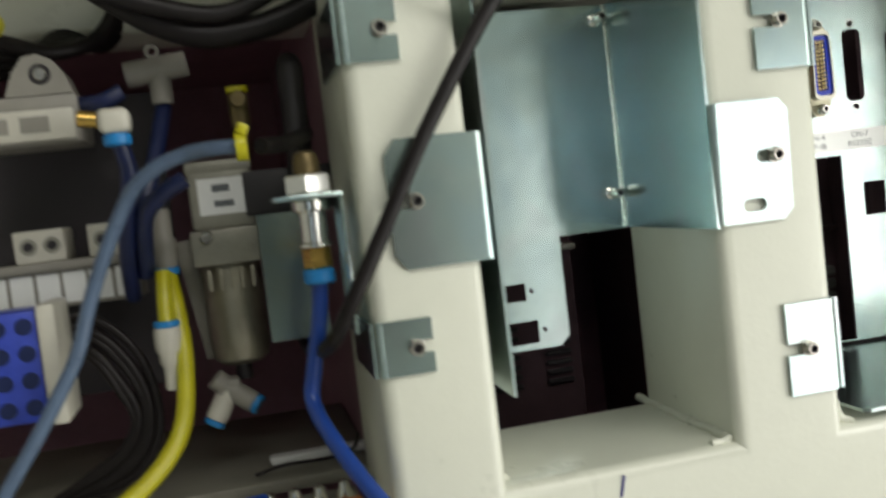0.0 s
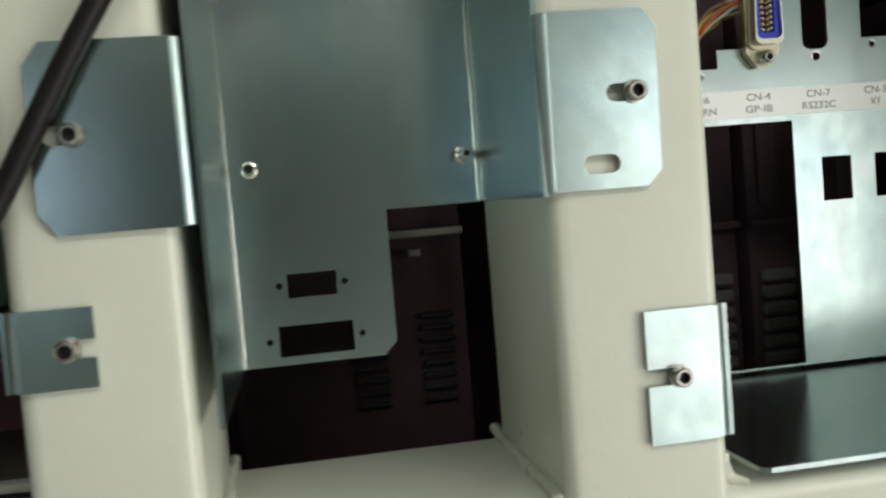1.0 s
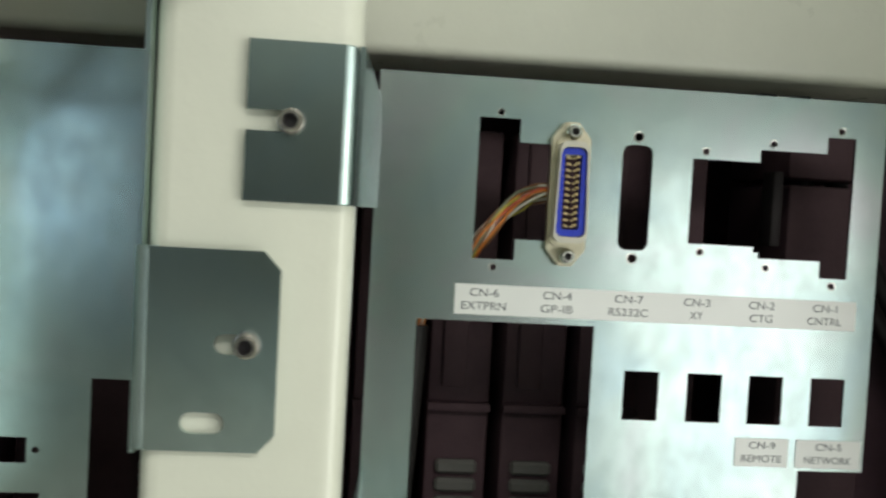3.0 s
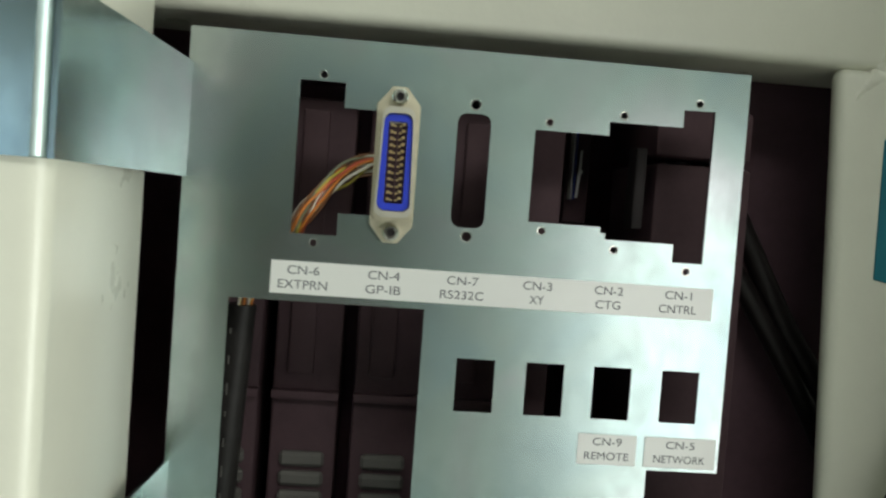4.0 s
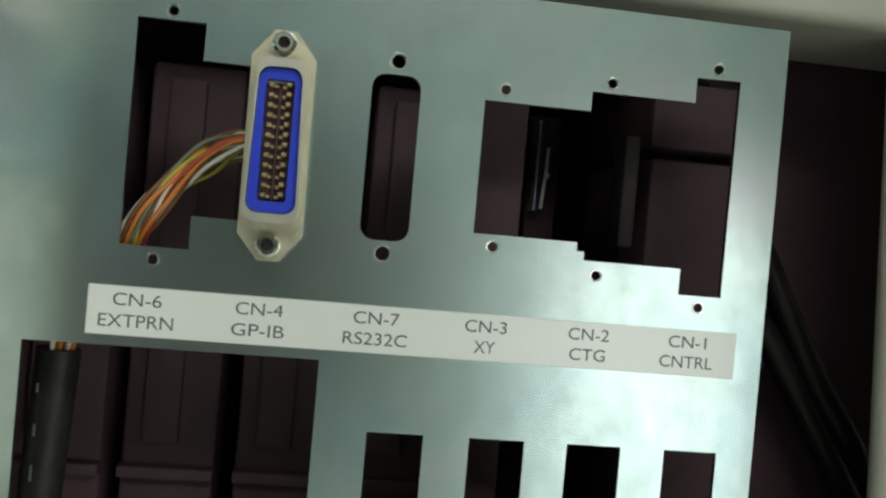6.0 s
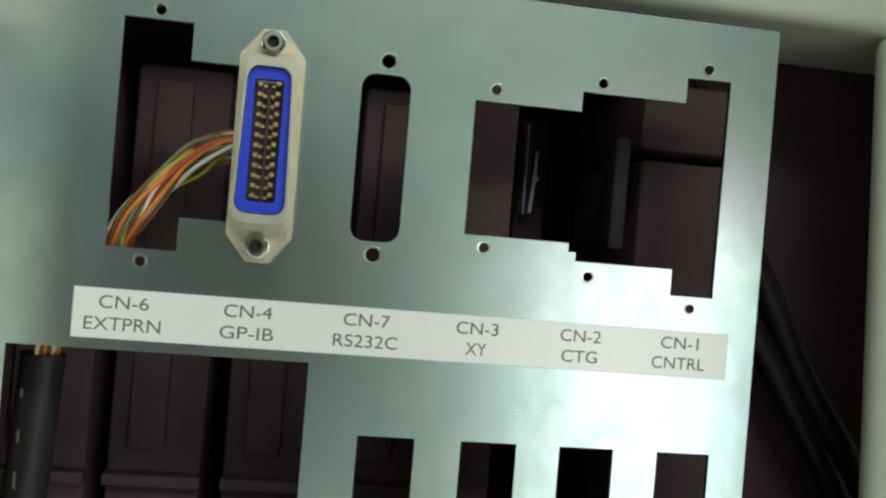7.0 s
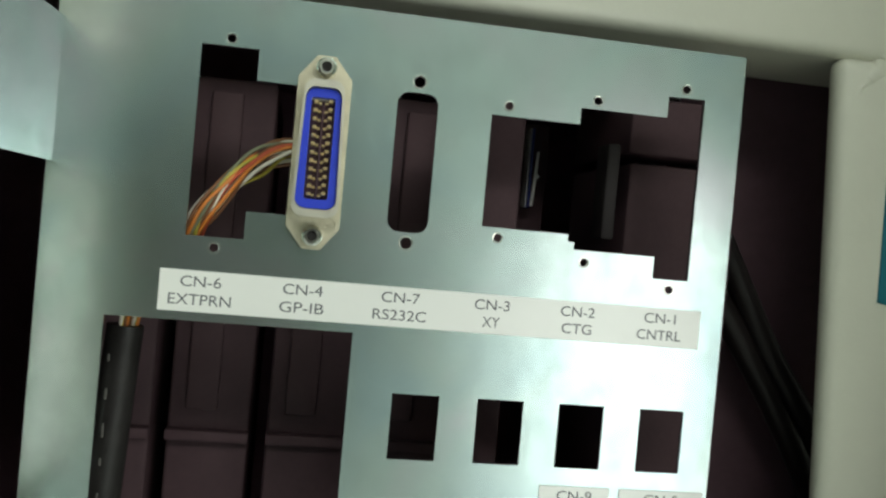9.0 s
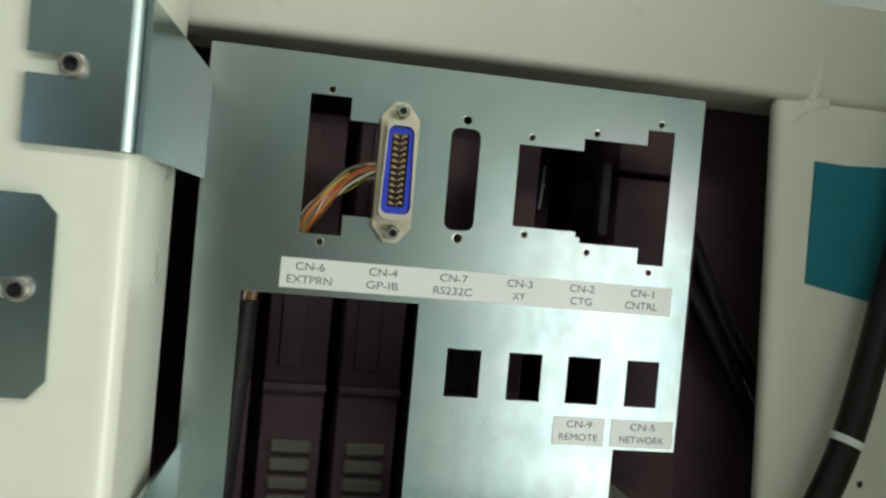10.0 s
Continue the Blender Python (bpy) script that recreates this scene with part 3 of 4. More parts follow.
part("side_plate", side_sheet(-0.2542, -0.2552, 1.0475, 1.217), ZINC, boxp, smooth=False)
part("side_plate", side_sheet(-0.1582, -0.1596, 1.1030, 1.217), ZINC, boxp, smooth=False)
part("ear", sheet([(-0.296, 1.1095), (-0.2915, 1.1035), (-0.2590, 1.1035), (-0.2590, 1.1540), (-0.2915, 1.1540), (-0.296, 1.1480)], [slot(-0.2905, -0.2845, 1.1295, 0.0026)], 0.0015, facing(YE)), ZINC_EAR, boxp, smooth=False)
part("ear", sheet([(-0.1560, 1.1040), (-0.1282, 1.1040), (-0.1240, 1.1085), (-0.1240, 1.1502), (-0.1282, 1.1547), (-0.1560, 1.1547)], [slot(-0.1446, -0.1391, 1.1112, 0.0027), slot(-0.1371, -0.1311, 1.1312, 0.0026)], 0.0015, lambda u, v, d: (u, YE + d - 0.045 * (v - 1.103), v)), ZINC_EAR, boxp, smooth=False)
part("bend", fold(-0.2590, YE + 0.0032, 1.1035, 1.1540, 0.0032), ZINC_BEND, boxp)
LEAN = Matrix(((1, 0, 0, 0), (0, 1, -0.045, 0.045 * 1.103), (0, 0, 1, 0), (0, 0, 0, 1)))
part("bend", moved(fold(-0.1566, YE + 0.0030, 1.1040, 1.1547, 0.0030), LEAN), ZINC_BEND, boxp)
# inner corners in brighter nickel: the white glint set into the material
part("seam_glint", fold(-0.2526, -0.0219, 1.047, 1.217, 0.0007), NICKEL, boxp, "edge of the folded sheet, its glint put in as brighter metal")
part("seam_glint", fold(-0.1588, -0.0219, 1.1030, 1.217, 0.0006), NICKEL, boxp, "edge of the folded sheet, its glint put in as brighter metal")
for x, z in ((-0.1643, 1.1210), (-0.1643, 1.2093), (-0.2445, 1.1210), (-0.2445, 1.2093)):
    at = Matrix.Translation((x, BY, z)) @ FRONT
    stud = part("standoff", lathe([(0.0032, 0), (0.0032, 0.0006), (0.0022, 0.0010), (0.0022, 0.0112), (0.0018, 0.0118), (0.0012, 0.0118), (0.0011, 0.008)], at, 18), NICKEL, boxp, "plated threaded standoff")
    part("thread_hole", cyl(0.0012, 0.0095, 0.0100, at, 14, 0.0001), BLACK, stud)
screw("screw", -0.2855, 1.1295, YE)
screw("screw", -0.1316, 1.1312, YE - 0.0013)

# brackets of the left bay folded over the post
for z0, z1, zs in ((1.1838, 1.2100, 1.1960), (1.0630, 1.0845, 1.0735)):
    br = thing("corner_bracket", "small zinc-plated bracket folded over the post edge", "bracket", (-0.30, -0.117, z0), "corner brackets")
    part("ear", sheet(u_notch(-0.3045, -0.2850, z0, z1, zs, 0.0058, 0.0025, False), [], 0.0015, facing(YE)), ZINC_EAR, br, smooth=False)
    part("bend", fold(-0.3048, YE + 0.002, z0, z1, 0.002), ZINC_BEND, br)
    part("flank", box(-0.3090, -0.3075, -0.1150, -0.06, z0, z1), ZINC, br, smooth=False)
    screw("screw", -0.2920, zs, YE)

# ---- inside, behind the panel ----
FRONT_M = mat("module_front", (0.092, 0.056, 0.063), 0.6, 0, 0.2, 60, spec=0.12)
for i, x in enumerate((-0.0995, -0.0655, -0.031, 0.0035)):
    vent = thing("vent_module", "dark grey module with a column of pale vent bars", "module", (x + 0.009, 0.07, 0.871), "vent modules")
    part("body", box(x - 0.005, x + 0.0235, 0.067, 0.17, 0.871, 1.205, 0.002), MODULE, vent)
    for k in range(9):
        z = 1.0545 - k * 0.0085
        part("vent_bar", box(x, x + 0.019, 0.0635, 0.069, z - 0.0063, z, 0.0014, 1), GREY_BAR, vent)
    part("upper_panel", box(x + 0.001, x + 0.012, 0.0645, 0.068, 1.088, 1.20, 0.001), FRONT_M, vent)
    part("rail", box(x - 0.005, x + 0.0235, 0.062, 0.068, 1.0775, 1.081, 0.0005), MODULE, vent)
unit = thing("drive_unit", "dark module with a bright edged card behind the cut-outs", "module", (0.06, 0.04, 0.871))
part("housing", box(0.026, 0.0398, 0.03, 0.12, 0.871, 1.206, 0.001), MODULE, unit)
for x in (0.0600, 0.0613):
    part("card", box(x, x + 0.0004, 0.104, 0.117, 1.1715, 1.2043), PAPER if x < 0.0602 else BLUE_BLOCK, unit, "thin circuit card edge")
part("card_edge", sheet([(0.0621, 1.1722), (0.0632, 1.1722), (0.0640, 1.1830), (0.0652, 1.1846), (0.0641, 1.1858), (0.0643, 1.1949), (0.0634, 1.1945), (0.0630, 1.186)], [], 0.001, facing(0.104)), PAPER, unit, "ragged white strip of a label")
part("holder", box(0.0585, 0.070, 0.112, 0.119, 1.160, 1.2070, 0.001), MODULE, unit)
part("rib", box(0.068, 0.0725, 0.028, 0.04, 1.160, 1.192, 0.001), mat("dull_rib", (0.03, 0.025, 0.026), 0.6, spec=0.2), unit, "dull grey rib")
part("block", box(0.078, 0.118, 0.034, 0.10, 0.95, 1.187, 0.002), MODULE, unit)
part("block", box(0.078, 0.118, 0.036, 0.10, 1.190, 1.21, 0.002), MODULE, unit)
whole("tip_plate", moved(box(-0.016, 0.016, 0, 0.0015, -0.05, 0.0), Matrix.Translation((0.083, 0.022, 1.052)) @ Matrix.Rotation(radians(36), 4, "Y")), GREY_BAR, "dark tilted metal plate inside the cabinet", "plate")
for k in range(2):
    o = 0.016 * k
    whole("inner_cable", sweep([(0.085 - o, 0.062, 1.245), (0.104 - o, 0.06, 1.205), (0.124 - o, 0.06, 1.168), (0.148 - 0.6 * o, 0.06, 1.125), (0.175, 0.066, 1.085 - o), (0.21, 0.13, 1.03), (0.22, 0.16, 0.875)], 0.0048, 12), RUBBER, "black cable hanging inside the cabinet", "cable", "inner cables")
# added sheet; its brown gives the shaded gap right of the panel
whole("gap_shade_plate", box(0.102, 0.328, 0.078, 0.081, 0.871, 1.257), DARK, "added dark brown sheet standing in for shade in the cabinet gap", "plate", smooth=False)
# seen through the notch of the box
rack = thing("rack_rail", "pale metal rail and terminals deep in the cabinet", "rail", (-0.17, 0.10, 0.871))
part("post", box(-0.262, -0.258, 0.10, 0.11, 0.871, 1.2), MODULE, rack)
part("rail", box(-0.258, -0.145, 0.09, 0.10, 1.086, 1.090, 0.0008), GREY_P, rack, "pale metal rail")
for x in (-0.19, -0.174):
    part("terminal", box(x, x + 0.006, 0.088, 0.096, 1.0765, 1.080, 0.0006), GREY_P, rack)
part("plate", box(-0.258, -0.145, 0.101, 0.106, 0.94, 1.12), MODULE, rack)
for x in (-0.205, -0.17):
    for k in range(8):
        part("vent_bar", box(x, x + 0.018, 0.097, 0.101, 1.043 - k * 0.0062, 1.0464 - k * 0.0062, 0.001, 1), BLACK, rack)

# ---- cables in front ----
whole("front_cable", sweep([(-0.326, 0.06, 1.062), (-0.3265, -0.01, 1.064), (-0.3265, -0.06, 1.068), (-0.3235, -0.106, 1.078), (-0.3165, -0.121, 1.092), (-0.3000, -0.122, 1.120), (-0.2825, -0.122, 1.1505), (-0.2635, -0.1225, 1.180), (-0.2505, -0.123, 1.1985), (-0.2376, -0.123, 1.2148), (-0.222, -0.122, 1.236), (-0.200, -0.121, 1.265), (-0.19, -0.119, 1.285)], 0.0032, 14), RUBBER, "black rubber cable running across the frame", "cable")
whole("front_cable", sweep([(-0.312, -0.127, 1.285), (-0.300, -0.130, 1.245), (-0.275, -0.131, 1.2170), (-0.2487, -0.131, 1.2085), (-0.2373, -0.131, 1.2072), (-0.2243, -0.131, 1.2075), (-0.2099, -0.131, 1.2090), (-0.190, -0.130, 1.2122), (-0.165, -0.128, 1.2195), (-0.140, -0.126, 1.237), (-0.125, -0.124, 1.285)], 0.0026, 14), RUBBER, "black rubber cable sagging in front of the posts", "cable")
whole("post_cable", sweep([(0.150, -0.004, 0.98), (0.158, -0.004, 1.03), (0.178, -0.002, 1.081), (0.192, 0.002, 1.135), (0.204, 0.006, 1.19), (0.212, 0.01, 1.26), (0.214, 0.05, 1.32)], 0.0068, 16), RUBBER, "thick black cable in front of the post", "cable")
whole("cable_tie", lathe([(0.0068, -0.0016), (0.0078, -0.0016), (0.0078, 0.0016), (0.0068, 0.0016)], look((0.178, -0.002, 1.081), (0.1715, -0.0028, 1.0645)), 24), PAPER, "white cable tie round the thick cable", "cable tie")
tape = whole("adhesive_tape", sheet([(0.1640, 1.2020), (0.1648, 1.1470), (0.1970, 1.1410), (0.2060, 1.1420), (0.2080, 1.2030), (0.1800, 1.2015)], [], 0.0003, facing(0.0196)), TEAL, "teal adhesive tape stuck on the post", "tape", smooth=False)
part("overlap", sheet([(0.1645, 1.2020), (0.1650, 1.1472), (0.1712, 1.1462), (0.1708, 1.2018)], [], 0.0002, facing(0.0193)), TEAL, tape, "second layer of tape", smooth=False)

# ---- left bay: compressed-air parts ----
def hose(name, pts, r, m, label, group=""):
    return whole(name, sweep(pts, r, 14, 8), m, label, "hose", group)


BOWL = mat("bowl_metal", (0.40, 0.37, 0.29), 0.42, 0.9, 0.25, 120, 0.1, 500)
RX, RY = -0.3585, -0.006
reg = thing("air_filter", "grey air filter regulator with a metal bowl", "air filter", (RX, RY, 1.06))
part("body", box(RX - 0.0148, RX + 0.0148, RY - 0.016, RY + 0.016, 1.1265, 1.158, 0.0022), CAST, reg)
part("cap", box(RX - 0.0155, RX + 0.0155, RY - 0.0165, RY + 0.0165, 1.153, 1.159, 0.0016), CAST, reg)
part("collar", box(RX - 0.0165, RX + 0.0165, RY - 0.019, RY + 0.017, 1.110, 1.1268, 0.0015), CAST, reg)
part("bowl", lathe([(0, 1.061), (0.009, 1.061), (0.0128, 1.0635), (0.0140, 1.068), (0.0145, 1.075), (0.0145, 1.106), (0.0138, 1.110)], Matrix.Translation((RX, RY, 0)), 28), BOWL, reg, "metal filter bowl")
for k in range(5):
    part("rib", box(RX - 0.011 + k * 0.005, RX - 0.009 + k * 0.005, RY - 0.0155, RY - 0.012, 1.098, 1.108, 0.0005), BOWL, reg)
part("drain", cyl(0.004, 1.0525, 1.061, Matrix.Translation((RX, RY, 0))), BLACK, reg)
lab = part("label", box(RX - 0.0105, RX + 0.0105, RY - 0.0163, RY - 0.0159, 1.1335, 1.1505), PAPER, reg, "white label with printed letters")
part("printing", box(RX - 0.0035, RX + 0.0055, RY - 0.01645, RY - 0.0163, 1.1370, 1.1400), INK, reg)
part("printing", box(RX - 0.004, RX + 0.004, RY - 0.01645, RY - 0.0163, 1.1440, 1.1475), INK, reg)
part("button", cyl(0.003, 0, 0.0025, Matrix.Translation((RX - 0.009, RY - 0.019, 1.1235)) @ FRONT), STEEL, reg)

WHITE_NUT = mat("bright_nickel", (0.90, 0.89, 0.85), 0.35, 0.85, 0.1, 200)
OLIVE = mat("tarnished_brass", (0.20, 0.15, 0.07), 0.4, 0.8, 0.3, 200)
NX, NY = -0.3235, -0.092
bulk = thing("bulkhead_fitting", "nickel and brass bulkhead fitting in a zinc bracket", "fitting", (NX, NY, 1.07))
part("bracket", box(-0.3385, -0.3115, -0.106, -0.078, 1.1352, 1.1370, 0.0005), ZINC_EAR, bulk, "zinc-plated plate")
part("bracket_flange", box(-0.3132, -0.3116, -0.105, -0.079, 1.080, 1.1352, 0.0005), ZINC_EAR, bulk, "zinc-plated flange bent down")
part("hex_nut", cyl(0.0098, 1.1372, 1.1450, Matrix.Translation((NX, NY, 0)) @ Matrix.Rotation(radians(20), 4, "Z"), 6, 0.0008), WHITE_NUT, bulk, "bright nickel hexagon nut", smooth=False)
part("cap", lathe([(0.005, 1.145), (0.0054, 1.146), (0.0054, 1.150), (0.0046, 1.1535), (0.003, 1.1545), (0, 1.1545)], Matrix.Translation((NX, NY, 0)), 18), OLIVE, bulk)
part("sleeve", cyl(0.0056, 1.1175, 1.1352, Matrix.Translation((NX, NY, 0)), 24), NICKEL, bulk)
part("washer", cyl(0.0078, 1.1300, 1.1350, Matrix.Translation((NX, NY, 0)), 24, 0.0006), NICKEL, bulk)
part("rim", cyl(0.0070, 1.1158, 1.1175, Matrix.Translation((NX, NY, 0)), 24), NICKEL, bulk)
part("brass_hexagon", cyl(0.0058, 1.1070, 1.1158, Matrix.Translation((NX, NY, 0)), 6, 0.0008), BRASS, bulk, "brass hexagon", smooth=False)
part("ring", cyl(0.0064, 1.1010, 1.1070, Matrix.Translation((NX, NY, 0)), 24, 0.001), RING, bulk, "blue release ring")
hose("air_hose", [(NX, NY, 1.103), (-0.3255, -0.087, 1.085), (-0.3300, -0.084, 1.065), (-0.3320, -0.085, 1.052), (-0.3270, -0.099, 1.039), (-0.3165, -0.118, 1.022), (-0.300, -0.136, 1.0), (-0.28, -0.15, 0.97), (-0.27, -0.155, 0.9)], 0.0034, BLUE_HOSE, "blue plastic air hose from the bulkhead fitting")
bp = whole("mounting_plate", sheet([(-0.344, 1.071), (-0.316, 1.071), (-0.316, 1.131), (-0.344, 1.131)], [], 0.0016, facing(-0.028)), ZINC, "zinc-plated mounting plate behind the fitting", "plate", smooth=False)
whole("black_rod", lathe([(0, 1.14), (0.0062, 1.14), (0.0062, 1.198), (0.0045, 1.2025), (0.002, 1.2045), (0, 1.2045)], Matrix.Translation((-0.3205, -0.028, 0)), 20), BLACK, "black rounded cylinder standing in the bay", "cylinder")
whole("rod_rail", box(-0.3055, -0.3035, -0.022, -0.02, 1.09, 1.20, 0.0006), STEEL, "thin metal rail beside the post", "rail")
whole("rear_bracket", box(-0.348, -0.302, -0.024, -0.020, 1.131, 1.152, 0.001), BLACK, "dark bracket behind the air fittings", "bracket")

# tee fitting
tee = thing("tee_fitting", "white plastic tee fitting with blue release rings", "fitting", (-0.368, -0.012, 1.035))
c0 = Vector((-0.3665, -0.014, 1.0500))
for k, (d, ln, nm, mt) in enumerate((((-0.55, 0.0, 0.55), 0.009, "arm", GREY_P), ((-0.45, -0.1, -0.75), 0.016, "arm", WHITE_P), ((0.70, -0.25, -0.50), 0.014, "arm", GREY_P))):
    d = Vector(d).normalized()
    q = look(c0, c0 - d)
    part(nm, cyl(0.0052, -0.003, ln, q, 20, 0.0008), mt, tee)
    if k:
        part("ring", cyl(0.0050, ln, ln + 0.0028, q, 20, 0.0006), RING, tee, "blue release ring")
        part("bore", cyl(0.0034, ln + 0.0027, ln + 0.0030, q, 16, 0.0001), BLACK, tee)
part("hub", box(-0.372, -0.361, -0.019, -0.008, 1.0445, 1.0555, 0.002), GREY_P, tee)

# yellow hose and inline fittings
hose("air_hose", [(-0.3870, -0.021, 1.118), (-0.3868, -0.022, 1.108), (-0.3845, -0.03, 1.092), (-0.3835, -0.038, 1.07), (-0.3868, -0.046, 1.045), (-0.396, -0.054, 1.030), (-0.412, -0.062, 1.018), (-0.435, -0.07, 1.008), (-0.47, -0.08, 0.998)], 0.0040, YELLOW, "yellow plastic air hose", "yellow hoses")
hose("air_hose", [(-0.3885, -0.026, 1.110), (-0.3890, -0.031, 1.100), (-0.3894, -0.036, 1.086)], 0.0036, YELLOW, "short yellow plastic hose between two fittings", "yellow hoses")
inl = thing("inline_fitting", "white inline hose fitting with blue rings", "fitting", (-0.389, -0.033, 1.06))
q = look((-0.3895, -0.036, 1.074), (-0.3905, -0.036, 1.0))
part("body", lathe([(0, -0.016), (0.0036, -0.016), (0.0036, -0.006), (0.0050, -0.004), (0.0050, 0.000), (0.0062, 0.002), (0.0062, 0.010), (0.0055, 0.012), (0, 0.012)], q, 20), WHITE_P, inl)
part("ring", cyl(0.0058, 0.0120, 0.0150, q, 20, 0.0006), RING, inl, "blue release ring")
up = thing("upper_fitting", "grey push-in fitting with a blue ring", "fitting", (-0.387, -0.02, 1.108))
part("body", lathe([(0, 1.112), (0.0052, 1.112), (0.0058, 1.114), (0.0058, 1.124), (0.0046, 1.126), (0.0046, 1.139), (0, 1.139)], Matrix.Translation((-0.387, -0.02, 0)), 20), GREY_P, up)
part("ring", cyl(0.0056, 1.1085, 1.112, Matrix.Translation((-0.387, -0.02, 0)), 20, 0.0006), RING, up, "blue release ring")
whole("grey_strip", moved(box(-0.004, 0.004, -0.001, 0.001, -0.035, 0.025, 0.0008), Matrix.Translation((-0.3765, 0.004, 1.098)) @ Matrix.Rotation(radians(-8), 4, "Y")), GREY_P, "grey flat strip behind the hose", "strip")

# pale and dark blue hoses
hose("air_hose", [(-0.347, -0.091, 1.159), (-0.358, -0.088, 1.1595), (-0.369, -0.08, 1.159), (-0.382, -0.075, 1.155), (-0.392, -0.07, 1.148), (-0.398, -0.066, 1.140), (-0.408, -0.062, 1.122), (-0.417, -0.06, 1.102), (-0.424, -0.06, 1.083), (-0.434, -0.06, 1.066), (-0.446, -0.06, 1.048), (-0.462, -0.06, 1.026), (-0.48, -0.06, 1.0)], 0.0031, PALE_HOSE, "pale translucent blue air hose")
clip = whole("hose_clip", join(lathe([(0.0042, -0.0022), (0.0058, -0.0022), (0.0058, 0.0022), (0.0042, 0.0022)], look((-0.3475, -0.091, 1.159), (-0.33, -0.0915, 1.159)), 18), moved(box(-0.0022, 0.0022, -0.0045, 0.0045, 0, 0.0045, 0.0008), Matrix.Translation((-0.3475, -0.091, 1.1635)) @ Matrix.Rotation(radians(25), 4, "Y"))), YELLOW, "yellow hose clip on the blue hose", "hose clip")
hose("air_hose", [(-0.340, -0.088, 1.1585), (-0.328, -0.07, 1.160), (-0.318, -0.04, 1.165), (-0.315, 0.0, 1.17)], 0.0035, RUBBER, "black hose running behind the post")
for k, pts in enumerate((((-0.3965, -0.058, 1.169), (-0.3945, -0.056, 1.155), (-0.398, -0.05, 1.138), (-0.402, -0.035, 1.12), (-0.404, -0.015, 1.1)),
                         ((-0.379, -0.018, 1.186), (-0.383, -0.03, 1.168), (-0.388, -0.04, 1.150), (-0.394, -0.04, 1.135), (-0.397, -0.02, 1.11)),
                         ((-0.418, -0.02, 1.190), (-0.405, -0.03, 1.189), (-0.395, -0.03, 1.193)),
                         ((-0.372, -0.06, 1.150), (-0.383, -0.058, 1.144), (-0.391, -0.05, 1.135), (-0.395, -0.03, 1.115)))):
    hose("air_hose", pts, 0.0037, DARK_HOSE, "dark blue plastic air hose", "dark hoses")
elb = thing("elbow_fitting", "white elbow fitting with a blue ring", "fitting", (-0.397, -0.06, 1.168))
part("body", box(-0.4035, -0.3905, -0.066, -0.054, 1.1715, 1.182, 0.003, 3), WHITE_P, elb)
part("ring", cyl(0.0058, 1.1665, 1.1715, Matrix.Translation((-0.3968, -0.06, 0)), 20, 0.0008), RING, elb, "blue release ring")
part("stub", cyl(0.0035, 0, 0.008, look((-0.4035, -0.06, 1.178), (-0.39, -0.06, 1.176)), 16), BRASS, elb)
cross = thing("branch_fitting", "grey plastic branch fitting", "fitting", (-0.38, -0.02, 1.188))
part("body", cyl(0.0058, -0.014, 0.014, look((-0.380, -0.02, 1.203), (-0.40, -0.02, 1.2005)), 18), GREY_P, cross)
part("branch", cyl(0.0050, 0, 0.016, look((-0.379, -0.02, 1.203), (-0.379, -0.02, 1.3)), 18), GREY_P, cross)
part("lug", lathe([(0.0018, -0.002), (0.0034, -0.002), (0.0034, 0.002), (0.0018, 0.002), (0.0018, -0.002)], Matrix.Translation((-0.381, -0.02, 1.211)) @ FRONT, 16), GREY_P, cross)

# solenoid block, valve manifold, terminal block
blk = thing("valve_block", "grey valve block with a domed screw ear", "valve", (-0.432, -0.02, 1.172))
part("body", box(-0.462, -0.4145, -0.03, 0.01, 1.173, 1.1945, 0.0015), GREY_P, blk)
part("lower_face", box(-0.460, -0.4165, -0.0325, -0.03, 1.1745, 1.188, 0.0008), WHITE_P, blk)
part("dome", sheet([(-0.444, 1.1945), (-0.4155, 1.1945), (-0.4185, 1.203), (-0.4230, 1.2095), (-0.4290, 1.2125), (-0.4350, 1.2115), (-0.4400, 1.205)], [], 0.024, facing(-0.03)), GREY_P, blk)
part("screw_hole", cyl(0.0046, 0, 0.0006, Matrix.Translation((-0.4285, -0.03, 1.2035)) @ FRONT, 18, 0.0002), BLACK, blk)
part("screw_head", cyl(0.0028, 0.0004, 0.0014, Matrix.Translation((-0.4285, -0.03, 1.2035)) @ FRONT, 14), STEEL, blk)
for k in range(2):
    part("printing", box(-0.456 + k * 0.017, -0.444 + k * 0.017, -0.0329, -0.0325, 1.178, 1.185), GREY_P, blk)
man = thing("valve_manifold", "grey valve manifold with a row of labels", "manifold", (-0.43, 0.0, 1.098))
part("body", box(-0.475, -0.401, 0.0, 0.03, 1.0985, 1.1205, 0.0012), GREY_P, man)
part("ledge", box(-0.475, -0.401, -0.004, 0.0, 1.1165, 1.1205, 0.0006), GREY_P, man)
for k in range(6):
    part("label", box(-0.4715 + k * 0.0118, -0.4615 + k * 0.0118, -0.0004, 0.0, 1.1005, 1.1150), PAPER, man)
for x in (-0.4545, -0.4215):
    v = part("port_block", box(x - 0.001, x + 0.0215, -0.002, 0.026, 1.1206, 1.1360, 0.001), WHITE_P, man)
    for k in range(2):
        part("port", cyl(0.0040, 0, 0.0005, Matrix.Translation((x + 0.0055 + k * 0.0105, -0.002, 1.1285)) @ FRONT, 16, 0.0002), CAST, man)
        part("port_hole", cyl(0.0022, 0.0004, 0.0008, Matrix.Translation((x + 0.0055 + k * 0.0105, -0.002, 1.1285)) @ FRONT, 14, 0.0001), BLACK, man)
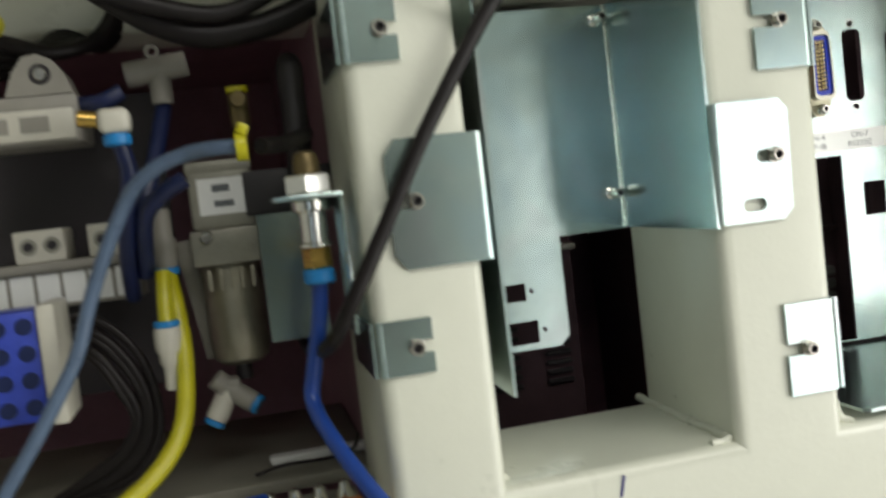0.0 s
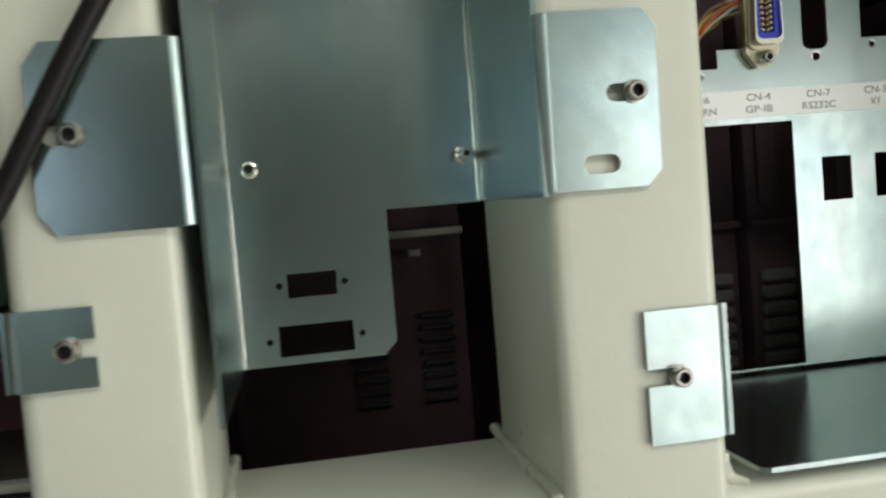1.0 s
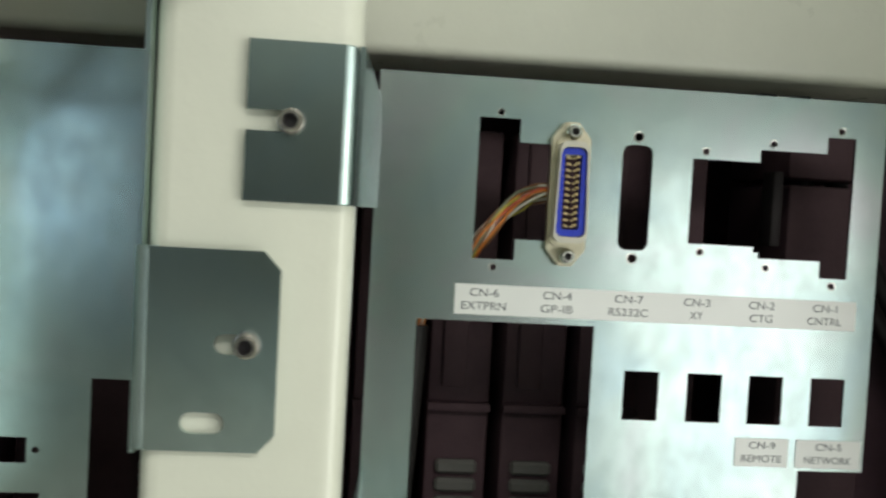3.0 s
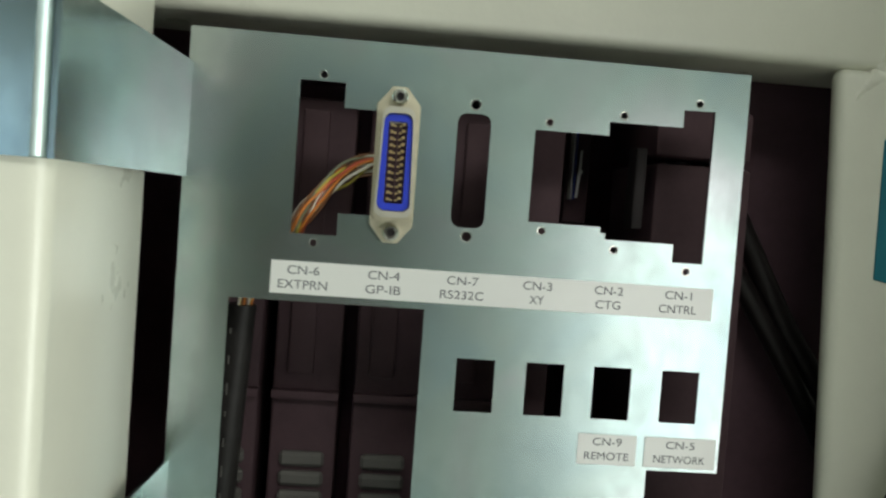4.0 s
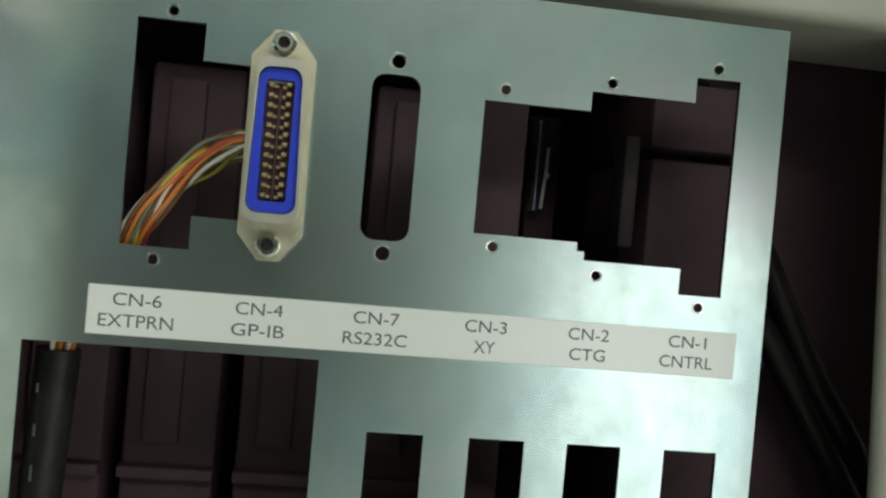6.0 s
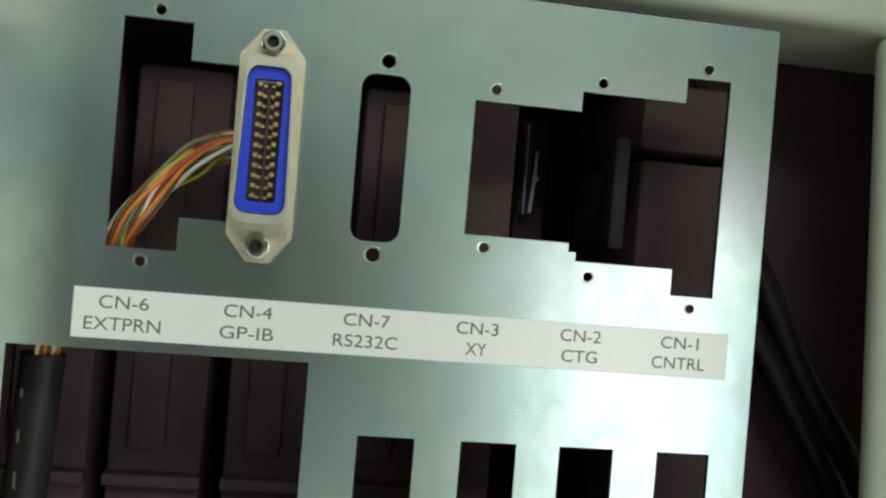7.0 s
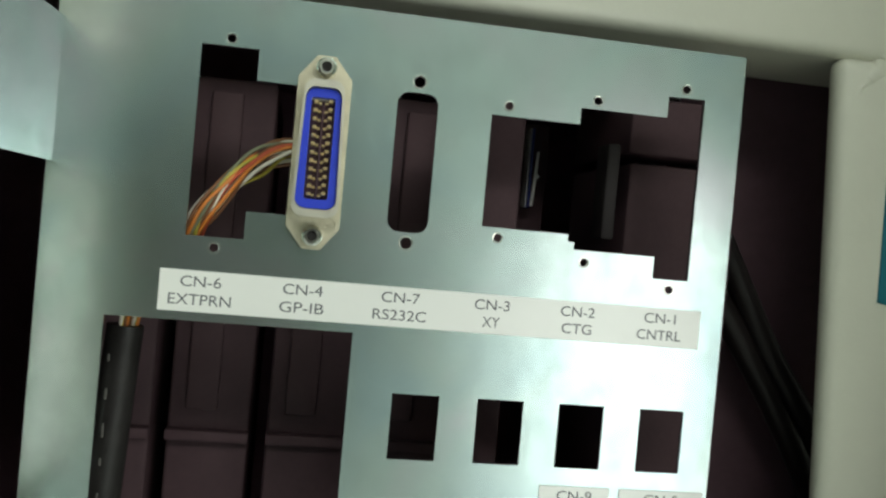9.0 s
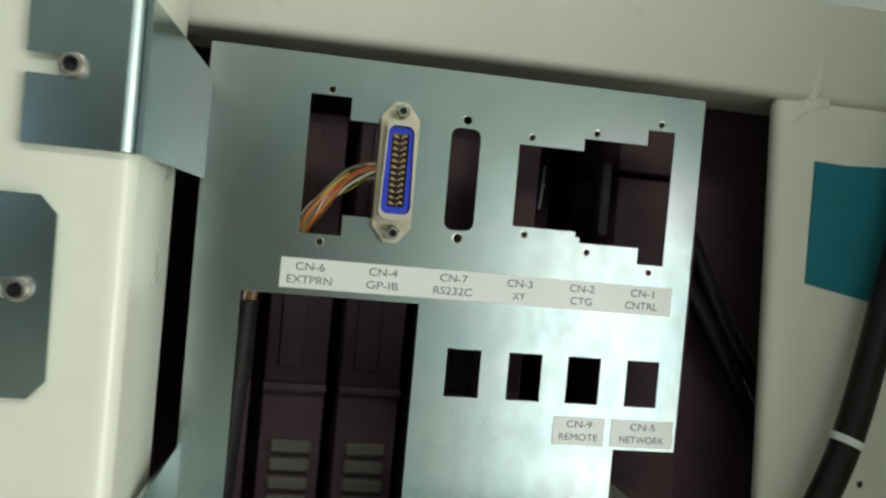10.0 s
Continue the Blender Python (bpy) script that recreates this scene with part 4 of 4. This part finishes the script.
tb = thing("terminal_block", "blue terminal block with a white end plate", "terminal block", (-0.45, -0.04, 1.055))
part("body", box(-0.482, -0.4405, -0.05, -0.02, 1.055, 1.1025, 0.001), BLUE_BLOCK, tb)
part("end_plate", box(-0.4400, -0.4325, -0.052, -0.018, 1.053, 1.1045, 0.0012), WHITE_P, tb, "white end plate")
for i in range(3):
    for k in range(4):
        part("terminal", cyl(0.0036, 0, 0.0006, Matrix.Translation((-0.4455 - i * 0.0105, -0.05, 1.0615 + k * 0.0115)) @ FRONT, 14, 0.0002), DARK_HOSE, tb)
whole("backing_plate", box(-0.475, -0.385, 0.032, 0.034, 1.05, 1.20), mat("grey_backing", (0.035, 0.028, 0.032), 0.55, 0.0, 0.3, 40), "dull grey backing plate", "plate", smooth=False)
for k in range(5):
    a = 0.009 * k + (0.003 if k % 2 else 0.0)
    hose("black_cable", [(-0.445, 0.0, 1.088 - 0.3 * a), (-0.425, -0.02 - 0.1 * a, 1.094 - 0.5 * a), (-0.407 - 0.2 * a, -0.024, 1.079 - 0.6 * a), (-0.399 - 0.3 * a, -0.025, 1.055 - 0.3 * a), (-0.402 - 0.4 * a, -0.025, 1.032), (-0.420 - 0.3 * a, -0.02, 1.015 + 0.2 * a), (-0.45, -0.01, 1.010)], 0.0021 + 0.0004 * (k % 2), RUBBER, "black cable looped behind the hoses", "looped cables")
hose("black_cable", [(-0.42, -0.05, 1.25), (-0.392, -0.05, 1.229), (-0.375, -0.05, 1.2175), (-0.355, -0.05, 1.211), (-0.330, -0.05, 1.2135), (-0.304, -0.05, 1.224), (-0.285, -0.05, 1.24)], 0.0058, RUBBER, "thick black cable sagging across the bay")
hose("black_cable", [(-0.41, -0.06, 1.25), (-0.40, -0.06, 1.233), (-0.37, -0.058, 1.2215), (-0.345, -0.055, 1.219), (-0.32, -0.055, 1.231), (-0.30, -0.05, 1.25)], 0.0042, RUBBER, "black cable sagging across the bay")
for k in range(5):
    y = -0.01 + 0.006 * k
    hose("black_cable", [(-0.47, y, 1.228 - 0.004 * k), (-0.445, y, 1.222 - 0.002 * k), (-0.425, y, 1.216 + 0.003 * k), (-0.405, y + 0.01, 1.224), (-0.39, y + 0.02, 1.25)], 0.0035, RUBBER, "black cable in the top of the bay", "top cables")
whole("yellow_cap", cyl(0.006, 0, 0.01, Matrix.Translation((-0.4455, -0.03, 1.226)) @ FRONT, 16), YELLOW, "dull yellow plastic cap", "cap")

# bay floor, terminals and wires at the bottom
whole("bay_floor", box(-0.60, -0.303, -0.03, 0.12, 1.000, 1.006, 0.001), mat("bay_floor_paint", (0.22, 0.21, 0.17), 0.5, 0, 0.25, 40), "dull painted shelf in the bay", "shelf")
whole("floor_ridge", box(-0.352, -0.303, -0.004, 0.004, 1.0062, 1.0105, 0.0015), PAPER, "pale raised strip on the bay shelf", "strip")
strip2 = thing("screw_terminal_strip", "row of metal screw terminals", "terminals", (-0.34, -0.05, 0.99))
part("base", box(-0.372, -0.314, -0.06, -0.031, 0.985, 0.998, 0.001), GREY_P, strip2)
for k in range(4):
    x = -0.3545 + k * 0.0112
    part("screw", lathe([(0.0042, 0.998), (0.0042, 1.0005), (0.0030, 1.0030), (0.0026, 1.0062), (0.0012, 1.0072), (0, 1.0072)], Matrix.Translation((x, -0.05, 0)), 16), NICKEL, strip2)
hose("wire", [(-0.40, -0.066, 0.995), (-0.37, -0.068, 0.998), (-0.34, -0.068, 1.0003), (-0.3155, -0.067, 1.0015)], 0.0027, ORANGE, "orange insulated wire beside the terminals")
hose("wire", [(-0.42, -0.064, 1.004), (-0.40, -0.066, 1.0055), (-0.378, -0.066, 1.0075)], 0.0026, GREEN, "green insulated wire beside the terminals")
hose("wire", [(-0.3785, -0.066, 1.0075), (-0.366, -0.064, 1.008), (-0.356, -0.06, 1.0075)], 0.0028, BLUE_HOSE, "blue end of an insulated wire")
hose("wire", [(-0.3595, -0.028, 1.010), (-0.345, -0.024, 1.0115), (-0.325, -0.02, 1.010), (-0.312, -0.018, 1.012), (-0.3085, -0.02, 1.020)], 0.0009, RUBBER, "thin black wire on the bay shelf")

# small brass elbow with a yellow ring high in the bay
elbow = thing("brass_elbow", "tarnished brass elbow fitting with a yellow ring", "fitting", (-0.3455, -0.03, 1.172))
part("body", lathe([(0, 1.172), (0.0042, 1.172), (0.0046, 1.174), (0.0046, 1.186), (0.0034, 1.188), (0, 1.188)], Matrix.Translation((-0.3455, -0.03, 0)), 16), OLIVE, elbow)
part("arm", cyl(0.0036, 0, 0.011, look((-0.3455, -0.03, 1.184), (-0.3455, 0.1, 1.184)), 16), OLIVE, elbow)
part("ring", lathe([(0.0034, 1.188), (0.0050, 1.188), (0.0050, 1.1905), (0.0034, 1.1905)], Matrix.Translation((-0.3455, -0.03, 0)), 16), YELLOW, elbow, "yellow plastic ring")
